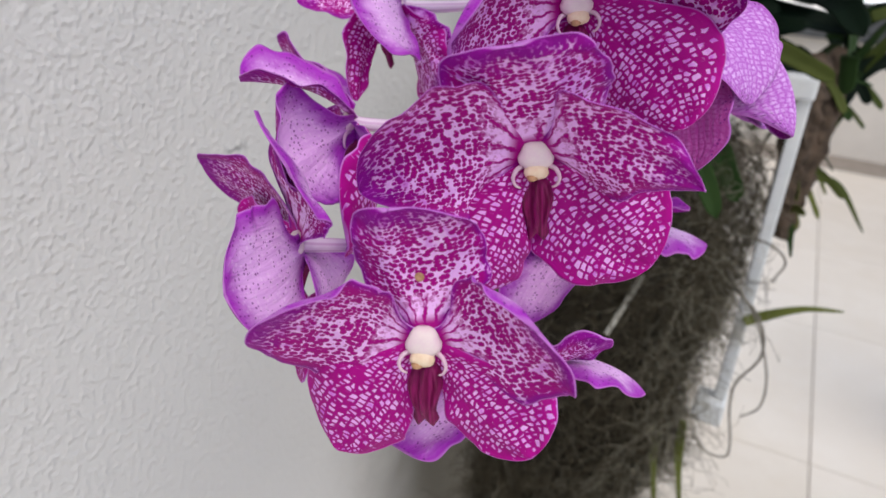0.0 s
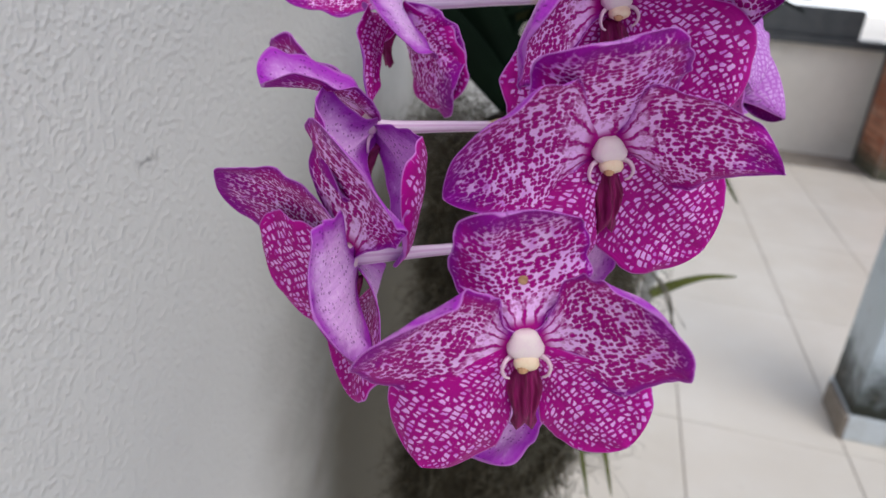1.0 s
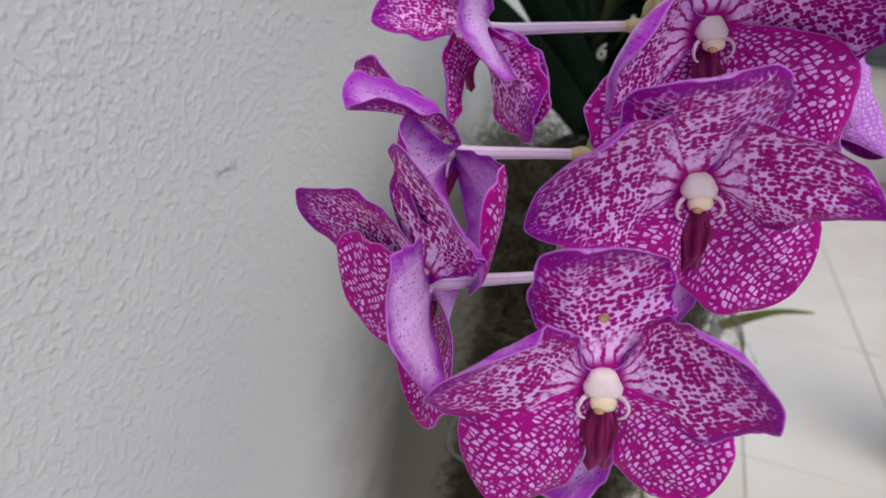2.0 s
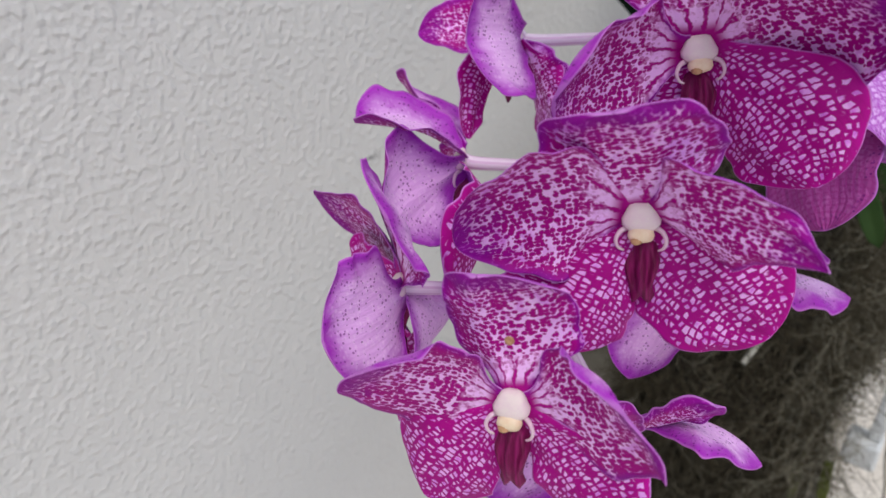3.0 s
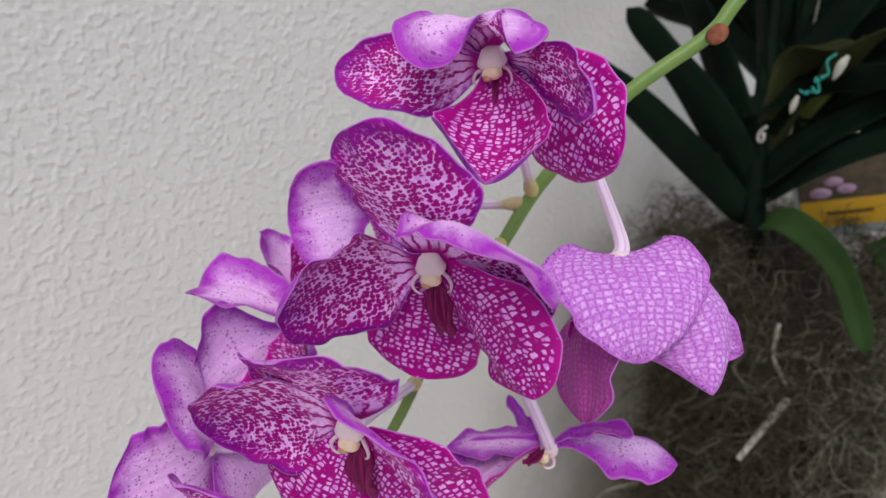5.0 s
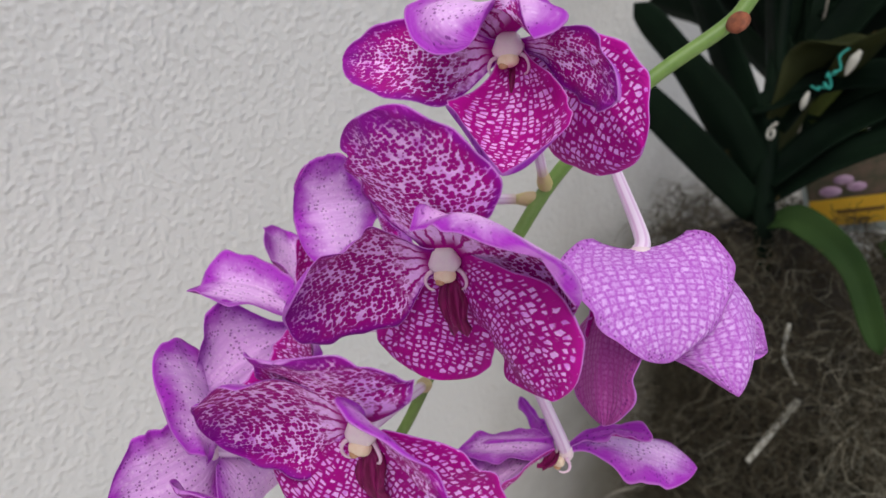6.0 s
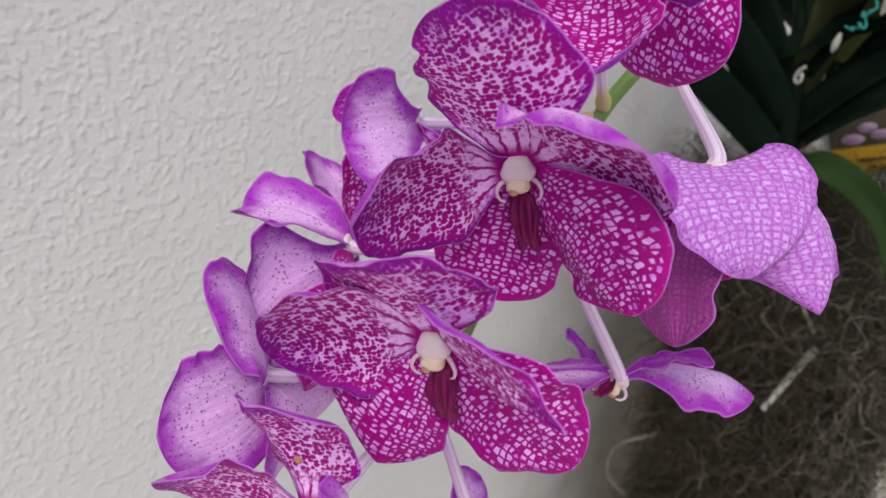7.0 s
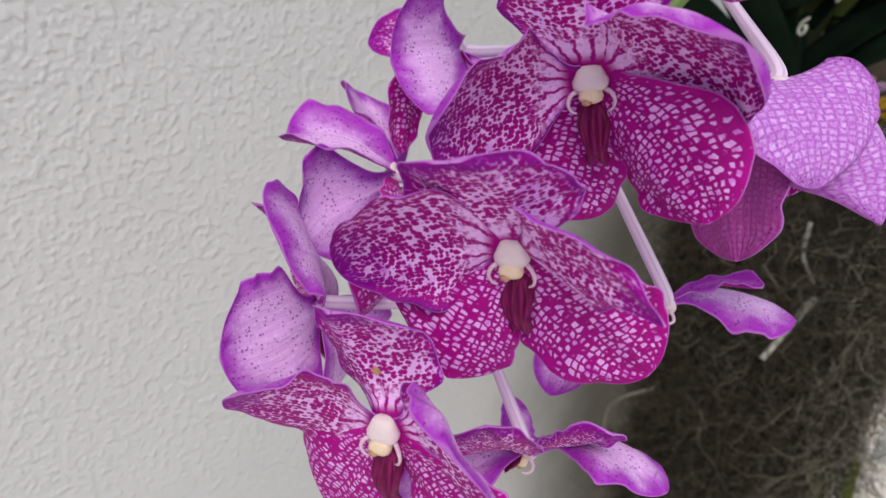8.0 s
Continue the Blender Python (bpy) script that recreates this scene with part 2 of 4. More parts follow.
def stucco():
    m = Mat("pale grey textured stucco", 0.85, spec=0.25)
    p = m.world_pos()
    a = m.noise(p, 230.0, 1.0, 0.5)
    b = m.step(m.noise(p, 115.0, 1.0, 0.4), 0.43, 0.71)
    h = m.math("ADD", m.math("MULTIPLY", a, 0.7), m.math("MULTIPLY", b, 0.6))
    tone = m.mix(m.noise(p, 3.0, 5.0, 0.6), (0.60, 0.59, 0.57), (0.68, 0.67, 0.648))
    tone = m.mix(m.math("MULTIPLY", m.step(m.noise(p, 55.0, 5.0, 0.7), 0.62, 0.8), 0.35), tone, (0.34, 0.32, 0.30))
    # algae behind the hanging plants, with their shade painted in, and a few scuffs
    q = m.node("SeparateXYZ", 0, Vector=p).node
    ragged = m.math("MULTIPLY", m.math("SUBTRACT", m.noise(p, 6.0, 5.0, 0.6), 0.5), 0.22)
    algae_shade = m.math("MULTIPLY", m.step(m.math("ADD", q.outputs[1], ragged), 0.63, 1.08), m.step(m.math("ADD", q.outputs[2], m.math("MULTIPLY", ragged, 1.4)), 1.48, 1.10))
    algae_shade = m.math("MULTIPLY", algae_shade, m.step(m.math("ADD", q.outputs[1], m.math("MULTIPLY", ragged, 2.0)), 2.3, 1.5))
    tone = m.mix(m.math("MULTIPLY", algae_shade, 0.95), tone, (0.085, 0.073, 0.048))
    spot = m.node("VectorMath", props={"operation": "MULTIPLY"}, _0=m.node("VectorMath", props={"operation": "SUBTRACT"}, _0=p, _1=(WALL_X, 0.524, 1.378)), _1=(1.0, 0.45, 1.0))
    reach = m.node("VectorMath", 1, {"operation": "LENGTH"}, _0=spot)
    scuff = m.math("MULTIPLY", m.step(reach, 0.010, 0.002), m.step(m.noise(p, 200.0, 3.0), 0.48, 0.60, 0.0, 0.6))
    tone = m.mix(scuff, tone, (0.12, 0.12, 0.13))
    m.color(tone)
    m.bump(h, 0.53, 0.0027)
    return m.m


STUCCO = stucco()


def tile_material():
    m = Mat("cream porcelain tile", 0.32, spec=0.5)
    p = m.world_pos()
    r = m.random()
    tone = m.mix(r, (0.64, 0.585, 0.505), (0.70, 0.645, 0.57))
    tone = m.mix(m.math("MULTIPLY", m.step(m.noise(p, 2.2, 6.0, 0.65), 0.35, 0.75), 0.5), tone, (0.76, 0.725, 0.67))
    tone = m.mix(m.math("MULTIPLY", m.step(m.noise(p, 9.0, 6.0, 0.7), 0.6, 0.8), 0.25), tone, (0.50, 0.43, 0.36))
    m.color(tone)
    m.set(m.b, "Roughness", m.step(m.noise(p, 6.0, 4.0), 0.3, 0.7, 0.28, 0.42))
    return m.m


TILE = tile_material()
GROUT = grained("grey grout", (0.22, 0.19, 0.16), (0.32, 0.28, 0.24), 8.0, 0.9, 0.3, 0.001)
CREAM = grained("cream painted stucco", (0.70, 0.66, 0.60), (0.78, 0.74, 0.68), 1.5, 0.8, 0.2, 0.003, stain=(0.50, 0.44, 0.36))
COPING = grained("dark grey metal coping", (0.05, 0.055, 0.06), (0.09, 0.095, 0.10), 6.0, 0.45, 0.1, 0.001)


def weathered(name, a, b, scale, patch, foot, foot_low, foot_high, rough=0.85, bump=0.4):
    """A mottled surface with pale patches, dirt and algae creeping up its foot."""
    m = Mat(name, rough, spec=0.3)
    p = m.world_pos()
    small = m.noise(p, scale * 5, 5.0, 0.6)
    col = m.mix(m.step(m.math("ADD", m.math("MULTIPLY", m.noise(p, scale, 4.0), 0.6), m.math("MULTIPLY", m.random(), 0.4)), 0.3, 0.7), a, b)
    col = m.mix(m.step(m.noise(p, scale * 0.7, 6.0, 0.7), 0.55, 0.68, 0.0, 0.7), col, patch)
    z = m.node("SeparateXYZ", 0, Vector=p).node.outputs[2]
    ragged = m.math("MULTIPLY", m.math("SUBTRACT", m.noise(p, 9.0, 6.0, 0.7), 0.5), 0.45)
    col = m.mix(m.step(m.math("ADD", z, ragged), foot_high, foot_low), col, foot)
    m.color(m.mix(m.step(small, 0.55, 0.8, 0.0, 0.25), col, (0.2, 0.17, 0.15)))
    m.bump(small, bump, 0.003)
    return m.m


BRICK = weathered("weathered terracotta brick", (0.36, 0.13, 0.07), (0.50, 0.24, 0.15), 5.0, (0.56, 0.44, 0.36), (0.10, 0.10, 0.07), 0.05, 0.32)
MORTAR = grained("dirty mortar", (0.20, 0.17, 0.14), (0.32, 0.28, 0.24), 12.0, 0.95, 0.4, 0.003)
COLUMN_PAINT = weathered("cool white column paint", (0.50, 0.58, 0.63), (0.58, 0.66, 0.71), 3.0, (0.45, 0.51, 0.54), (0.024, 0.028, 0.020), 0.12, 0.42, 0.5, 0.1)
PLINTH = grained("pale tiled plinth", (0.55, 0.60, 0.63), (0.62, 0.67, 0.70), 4.0, 0.4, 0.1, 0.001, stain=(0.40, 0.40, 0.36))
PLASTIC = grained("white rack plastic", (0.66, 0.69, 0.70), (0.74, 0.76, 0.76), 20.0, 0.4, 0.05, 0.0005, stain=(0.56, 0.55, 0.50))
BARK = grained("brown bark", (0.03, 0.02, 0.012), (0.11, 0.075, 0.05), 60.0, 0.95, 0.6, 0.004)
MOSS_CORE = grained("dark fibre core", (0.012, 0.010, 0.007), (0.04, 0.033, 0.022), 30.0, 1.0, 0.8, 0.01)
ROOT = grained("silvery aerial root", (0.36, 0.35, 0.30), (0.50, 0.49, 0.43), 120.0, 0.8, 0.3, 0.0005)
DARK_ROOT = grained("grey brown root", (0.12, 0.11, 0.09), (0.24, 0.22, 0.18), 120.0, 0.85, 0.3, 0.0005)
YELLOW = grained("yellow card", (0.78, 0.42, 0.02), (0.82, 0.48, 0.04), 20.0, 0.5)
CARD = grained("pale grey card", (0.42, 0.47, 0.44), (0.50, 0.54, 0.50), 20.0, 0.5)
INK = grained("dark print", (0.16, 0.08, 0.02), (0.20, 0.10, 0.03), 90.0, 0.6)
PHOTO = grained("printed foliage", (0.05, 0.06, 0.03), (0.16, 0.10, 0.07), 120.0, 0.5)
PINK = grained("printed pink petals", (0.45, 0.26, 0.42), (0.60, 0.40, 0.55), 200.0, 0.5)
TEAL = grained("teal twine", (0.0, 0.20, 0.16), (0.02, 0.30, 0.24), 200.0, 0.7)


def moss_material():
    m = Mat("grey brown moss fibre", 0.95, spec=0.15)
    r = m.node("NewGeometry", 8)
    m.color(m.ramp(r, (0.0, (0.026, 0.020, 0.011)), (0.5, (0.060, 0.050, 0.032)), (0.85, (0.095, 0.083, 0.056)), (1.0, (0.21, 0.195, 0.15))))
    return m.m


MOSS = moss_material()
WISP = grained("pale grey moss wisp", (0.12, 0.108, 0.075), (0.27, 0.25, 0.19), 40.0, 0.9, spec=0.15)


def glow(name, tint, power):
    m = Mat(name, 1.0)
    m.color(tint)
    m.set(m.b, "Emission Color", (*tint, 1))
    m.set(m.b, "Emission Strength", power)
    return m.m


WHITE_SKY = glow("white overcast sky", (0.95, 0.97, 1.0), 1.3)


# ---- mesh helpers ----
def mesh_of(name, verts, faces, mats, slots=None, smooth=True):
    me = bpy.data.meshes.new(name)
    me.from_pydata([tuple(v) for v in verts], [], faces)
    for mat in mats:
        me.materials.append(mat)
    if slots is not None:
        me.polygons.foreach_set("material_index", slots)
    if smooth:
        me.polygons.foreach_set("use_smooth", [True] * len(me.polygons))
    me.update()
    return me


def put(name, me, parent=None, label=""):
    ob = new(name, me)
    if parent is not None:
        ob.parent = parent
    return tagged(ob, label=label)


def part(name, bm, mat, parent, label="", smooth=False):
    me = bpy.data.meshes.new(name)
    bm.to_mesh(me)
    bm.free()
    me.materials.append(mat)
    if smooth:
        me.polygons.foreach_set("use_smooth", [True] * len(me.polygons))
    return put(name, me, parent, label)


def thing(name, label, category, group="", kind="", at=(0, 0, 0)):
    ob = new(name)
    ob.empty_display_size = 0.02
    ob.location = at
    return tagged(ob, label, category, group, kind)


def box(lo, hi, bevel=0.0, segs=2):
    bm = bmesh.new()
    bmesh.ops.create_cube(bm, size=1)
    lo, hi = Vector(lo), Vector(hi)
    for v in bm.verts:
        v.co = Vector(((lo[i] + hi[i]) / 2 + v.co[i] * (hi[i] - lo[i])) for i in range(3))
    if bevel:
        bmesh.ops.bevel(bm, geom=bm.edges[:], offset=bevel, segments=segs, affect="EDGES", profile=0.6)
    return bm


def spline(points, n):
    """Points along a smooth curve through the given points."""
    p = [Vector(q) for q in points]
    if len(p) == 2:
        return [p[0].lerp(p[1], i / n) for i in range(n + 1)]
    out = []
    for k in range(n + 1):
        s = k / n * (len(p) - 1)
        i = min(int(s), len(p) - 2)
        f = s - i
        a, b = p[i], p[i + 1]
        ta = (p[i + 1] - p[i - 1]) / 2 if i else p[1] - p[0]
        tb = (p[i + 2] - p[i]) / 2 if i + 2 < len(p) else p[-1] - p[-2]
        f2, f3 = f * f, f * f * f
        out.append(a * (2 * f3 - 3 * f2 + 1) + ta * (f3 - 2 * f2 + f) + b * (3 * f2 - 2 * f3) + tb * (f3 - f2))
    return out


def tube_data(path, radius, sides=8, start=0):
    """Vertices, faces and (along, round) of a capped tube; radius: a number or a function of the share of the length."""
    rad = radius if callable(radius) else (lambda s: radius)
    verts, faces, uvs = [], [], []
    side = None
    n = len(path)
    for i, p in enumerate(path):
        tan = (path[min(i + 1, n - 1)] - path[max(i - 1, 0)]).normalized()
        if side is None:
            side = tan.orthogonal().normalized()
        side = (side - tan * side.dot(tan)).normalized()
        up = tan.cross(side)
        r = rad(i / (n - 1))
        for k in range(sides):
            a = 2 * math.pi * k / sides
            verts.append(p + (side * math.cos(a) + up * math.sin(a)) * r)
            uvs.append((i / (n - 1), k / sides))
    for i in range(n - 1):
        for k in range(sides):
            a, b = start + i * sides + k, start + i * sides + (k + 1) % sides
            faces.append((a, b, b + sides, a + sides))
    faces.append(tuple(start + k for k in range(sides - 1, -1, -1)))
    faces.append(tuple(start + (n - 1) * sides + k for k in range(sides)))
    return verts, faces, uvs


def tube(name, points, radius, mat, parent=None, label="", sides=8, n=16):
    v, f, uv = tube_data(spline(points, n), radius, sides)
    me = mesh_of(name, v, f, [mat])
    layer = me.uv_layers.new(name="uv")
    for loop in me.loops:
        layer.data[loop.index].uv = uv[loop.vertex_index]
    return put(name, me, parent, label)


# for each kind: place of the greatest width, fullness of the tip (power, root), width of the claw, how late it widens
WIDEST = {"dorsal_sepal": (0.62, 2.6, 0.5, 0.30, 1.15), "petal": (0.46, 2.1, 0.60, 0.22, 1.5), "pointed_petal": (0.41, 1.6, 0.78, 0.22, 1.5), "lateral_sepal": (0.68, 2.5, 0.5, 0.26, 1.15), "broad_petal": (0.45, 2.4, 0.5, 0.28, 1.5), "draped_petal": (0.35, 2.0, 0.55, 0.55, 0.8)}
NU, NV = 44, 32


def outline(u, at, power, root_, claw, late):
    """Half width of a tepal, as a share of its greatest, at a share of its length."""
    if u < at:
        return claw + (1 - claw) * math.sin(u / at * math.pi / 2) ** late
    return max(0.0, 1 - ((u - at) / (1 - at)) ** power) ** root_


def tepal(kind, shape, parent, seed, front, back, ruffle=1.0, label="", nick=None):
    """One flower leaf: it leaves the throat at a clock angle, lifts by rise, bends by arch along its length,
    twists, cups, curls its two sides forwards by curl_a and curl_b, and sways sideways; then its outline and lopsidedness."""
    rnd = random.Random(seed)
    at, power, root_, claw, late = WIDEST[kind]
    shape = list(shape) + [0] * (10 - len(shape))
    if len(shape) == 10:
        shape += [at, power, root_, late, 0.0]
    angle, length, width, rise, arch, twist, cup, curl_a, curl_b, sway, at, power, root_, late, lop = shape
    phi, rise, arch, twist, curl_a, curl_b, sway = (radians(a) for a in (angle, rise, arch, twist, curl_a, curl_b, sway))
    length, width = length / 1000, width / 1000
    phase = [rnd.uniform(0, 6.28) for _ in range(8)]
    pos = Vector((math.sin(phi), math.cos(phi), 0)) * 0.003
    steps = 136
    pts = [pos.copy()]
    for i in range(steps):
        th, ph = rise + arch * (i + 0.5) / steps, phi + sway * (i + 0.5) / steps
        pos = pos + Vector((math.sin(ph) * math.cos(th), math.cos(ph) * math.cos(th), math.sin(th))) * (length / steps)
        pts.append(pos.copy())
    # cross-section of a curled half: (across, forward) at each step from the middle to the rim
    arcs = []
    for curl in (curl_a, curl_b):
        line, x, y = [(0.0, 0.0)], 0.0, 0.0
        for k in range(NV // 2):
            a = curl * ((k + 0.5) / (NV // 2)) ** 1.5
            x, y = x + math.cos(a) * 2 / NV, y + math.sin(a) * 2 / NV
            line.append((x, y))
        arcs.append(line)
    top, low, cm, uv, rims = [], [], [], [], []
    for i in range(NU + 1):
        g = i / NU
        u = 1 - (1 - g) ** 1.45 if g > 0.5 else g * (1 - 0.5 ** 1.45) / 0.5
        k = min(int(u * steps), steps - 1)
        p = pts[k].lerp(pts[k + 1], u * steps - k)
        th, ph = rise + arch * u, phi + sway * u
        nor = Vector((-math.sin(ph) * math.sin(th), -math.cos(ph) * math.sin(th), math.cos(th)))
        s = Vector((math.cos(ph), -math.sin(ph), 0))
        tw = twist * min(1, u * 2.5)
        sd, nn = s * math.cos(tw) + nor * math.sin(tw), nor * math.cos(tw) - s * math.sin(tw)
        whole = width / 2 * max(0.015, outline(u, at, power, root_, claw, late))
        for j in range(NV + 1):
            v = 2 * j / NV - 1
            w = whole * (1 + (lop if v > 0 else -lop if v < 0 else 0.0))
            x, y = arcs[0 if v < 0 else 1][abs(j - NV // 2)]
            x = -x if v < 0 else x
            rim = max(0.0, abs(v) - 0.35) / 0.65
            wave = 0.0
            for q, (fu, fv) in enumerate(((10, 2), (19, 1), (6, 3), (31, 2))):
                wave += math.sin(fu * u + fv * v * (1 if v > 0 else 1.6) + phase[q]) / (q + 1.4)
            edge = 1 + (0.022 * math.sin(13 * u + phase[4] + (0 if v > 0 else 2.1)) + 0.018 * math.sin(27 * u + phase[5] + (0 if v > 0 else 1.1)) + 0.009 * math.sin(63 * u + phase[7] + (0 if v > 0 else 1.7)) * u) * ruffle * abs(v) ** 3
            if nick:
                edge -= nick[2] * math.exp(-((u - nick[0]) / 0.05) ** 2) * max(0, v * nick[1]) ** 4
            lift = ruffle * 0.0019 * wave * rim * min(1, u * 3) + 0.0007 * math.sin(7 * v + phase[6]) * u
            crease = -0.0008 * math.exp(-(v / 0.12) ** 2) * math.sin(math.pi * min(1, u * 1.2))
            soft = min(1.0, (1 - u) / 0.2 + 0.25)
            q = p + sd * (x * w * edge) + nn * ((cup * v * v + y * min(1, u * 2.5)) * w + lift * soft + crease)
            thick = 0.00042 * (1 - 0.6 * abs(v) ** 4)
            top.append(q + nn * thick)
            low.append(q - nn * thick)
            cm.append((u * length * 100, v * w * 100))
            uv.append((u, v))
            rims.append((min((1 - abs(v)) * w, (1 - u) * length) * 100, 0.0))
    row = NV + 1
    count = len(top)
    faces, slots = [], []
    for i in range(NU):
        for j in range(NV):
            a = i * row + j
            faces.append((a, a + 1, a + row + 1, a + row))
            slots.append(0)
            faces.append((count + a, count + a + row, count + a + row + 1, count + a + 1))
            slots.append(1)
    ring = [i * row for i in range(NU + 1)] + [NU * row + j for j in range(1, row)] + [i * row + NV for i in range(NU - 1, -1, -1)] + [j for j in range(NV - 1, 0, -1)]
    for a, b in zip(ring, ring[1:] + ring[:1]):
        faces.append((a, b, count + b, count + a))
        slots.append(1)
    kind = kind.replace("broad_", "").replace("pointed_", "").replace("draped_", "")
    me = mesh_of(kind, top + low, faces, [front, back], slots)
    for name, table in (("cm", cm), ("uv", uv), ("rim", rims)):
        layer = me.uv_layers.new(name=name)
        flat = np.array(table, dtype=np.float32)
        index = np.empty(len(me.loops), dtype=np.int32)
        me.loops.foreach_get("vertex_index", index)
        layer.data.foreach_set("uv", flat[index % count].ravel())
    return put(kind, me, parent, label)


def blob(name, loops, mat, parent, label="", sides=14):
    """A closed body of rings: each ring is a centre, two half axes (vectors)."""
    verts, faces = [], []
    for c, a, b in loops:
        for k in range(sides):
            t = 2 * math.pi * k / sides
            verts.append(Vector(c) + Vector(a) * math.cos(t) + Vector(b) * math.sin(t))
    n = len(loops)
    for i in range(n - 1):
        for k in range(sides):
            p, q = i * sides + k, i * sides + (k + 1) % sides
            faces.append((p, q, q + sides, p + sides))
    faces += [tuple(range(sides - 1, -1, -1)), tuple((n - 1) * sides + k for k in range(sides))]
    return put(name, mesh_of(name, verts, faces, [mat]), parent, label)


def lip_mesh(parent, swing=0.0, size=1.0):
    """The ridged, dark hanging lip that narrows and ends in two small lobes."""
    nu, nv = 22, 20
    top, low = [], []
    for i in range(nu + 1):
        u = i / nu
        x0 = math.sin(swing) * 0.006 * u
        y = -0.0068 - 0.0190 * u
        zc = 0.0040 + 0.0050 * math.sin(u * 2.4)
        w = float(np.interp(u, (0, 0.12, 0.38, 0.7, 0.85, 1), (0.0024, 0.0046, 0.0060, 0.0042, 0.0036, 0.0044)))
        for j in range(nv + 1):
            v = 2 * j / nv - 1
            ridge = 0.0015 * math.cos(v * 3.1416 * 2.5) * math.sin(min(1, u * 1.15) * math.pi) ** 0.6 if u < 0.86 else 0
            fold = -0.0052 * v * v * (1 - 0.6 * u)
            end = -0.0036 * (1 - abs(abs(v) - 0.6) / 0.6) * max(0, u - 0.78) / 0.22
            p = Vector((x0 + v * w, y + end, zc + ridge + fold)) * size
            top.append(p)
            low.append(p - Vector((0, 0, 0.0014 * (1 - 0.5 * abs(v)))) * size)
    row, count = nv + 1, len(top)
    faces = []
    for i in range(nu):
        for j in range(nv):
            a = i * row + j
            faces += [(a, a + row, a + row + 1, a + 1), (count + a, count + a + 1, count + a + row + 1, count + a + row)]
    ring = [i * row for i in range(nu + 1)] + [nu * row + j for j in range(1, row)] + [i * row + nv for i in range(nu - 1, -1, -1)] + [j for j in range(nv - 1, 0, -1)]
    for a, b in zip(ring, ring[1:] + ring[:1]):
        faces.append((a, count + a, count + b, b))
    return put("lip", mesh_of("lip", top + low, faces, [LIP]), parent, "dark crimson ridged lip")


def throat(parent, swing=0.0, lip_size=1.0):
    """Column, anther cap, the two side lobes and the lip of one flower."""
    X, Y = Vector((1, 0, 0)), Vector((0, 1, 0))

    def squarish(name, rings, mat, under, label):
        sides = 20
        verts, faces = [], []
        for y, zc, a, b in rings:
            for k in range(sides):
                t = 2 * math.pi * k / sides
                c, d = math.cos(t), math.sin(t)
                verts.append(Vector((a * math.copysign(abs(c) ** 0.8, c), y, zc + b * math.copysign(abs(d) ** 0.8, d))))
        n = len(rings)
        for i in range(n - 1):
            for k in range(sides):
                p, q = i * sides + k, i * sides + (k + 1) % sides
                faces.append((p, p + sides, q + sides, q))
        faces += [tuple(range(sides)), tuple((n - 1) * sides + k for k in range(sides - 1, -1, -1))]
        return put(name, mesh_of(name, verts, faces, [mat]), under, label)

    stem = squarish("column", [(0.0056, 0.0002, 0.0022, 0.0010), (0.0050, 0.0008, 0.0036, 0.0018), (0.0038, 0.0013, 0.0044, 0.0025), (0.0022, 0.0018, 0.0052, 0.0030), (0.0008, 0.0022, 0.0060, 0.0033), (-0.0006, 0.0026, 0.0058, 0.0033), (-0.0018, 0.0029, 0.0046, 0.0029), (-0.0027, 0.0030, 0.0030, 0.0020)], COLUMN, parent, "waxy white column")
    squarish("anther_cap", [(-0.0004, 0.0044, 0.0014, 0.0010), (-0.0010, 0.0047, 0.0027, 0.0019), (-0.0020, 0.0050, 0.0038, 0.0026), (-0.0034, 0.0052, 0.0041, 0.0028), (-0.0046, 0.0051, 0.0036, 0.0025), (-0.0054, 0.0050, 0.0022, 0.0015), (-0.0057, 0.0049, 0.0008, 0.0006)], ANTHER, stem, "cream anther cap")
    blob("anther_beak", [((-0.0012, -0.0040, 0.0072), X * 0.0021, Y * 0.0015), ((-0.0014, -0.0043, 0.0082), X * 0.0014, Y * 0.0009), ((-0.0015, -0.0045, 0.0086), X * 0.0004, Y * 0.0003)], SCAR, stem, "brown beak of the anther cap", 10)
    lip = lip_mesh(parent, swing, lip_size)
    for side in (-1, 1):
        pts = [(side * 0.0042, -0.0022, 0.0026), (side * 0.0064, -0.0026, 0.0046), (side * 0.0076, -0.0050, 0.0058), (side * 0.0068, -0.0076, 0.0060), (side * 0.0052, -0.0088, 0.0056)]
        tube("side_lobe", pts, lambda t: 0.0009 * (1 - 0.6 * t), LOBE, lip, "pale pink curled side lobe", 8, 14)
    return lip


# ---- the large structure ----
floor = tagged(new("floor"), "cream porcelain floor tiles with dark joints", "floor", kind="structure")
part("grout_bed", box((-0.40, -4.0, -0.12), (7.0, 7.67, -0.004)), GROUT, floor)
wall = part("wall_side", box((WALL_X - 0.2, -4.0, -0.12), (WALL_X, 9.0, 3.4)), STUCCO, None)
tagged(wall, "pale grey wall with coarse textured stucco", "wall", kind="structure")
far = part("wall_far", box((WALL_X, 7.67, -0.12), (7.0, 7.83, 1.045), 0.004), CREAM, None)
tagged(far, "low cream painted parapet wall", "wall", kind="structure")
ledge = part("coping", box((WALL_X, 7.59, 1.046), (2.36, 7.91, 1.12), 0.006), COPING, None)
tagged(ledge, "dark grey coping along the parapet", "coping", kind="structure")
planter = part("trough", box((0.2, 7.65, 1.121), (2.10, 7.89, 1.385), 0.01), COPING, None)
tagged(planter, "dark grey metal trough on the parapet", "trough")
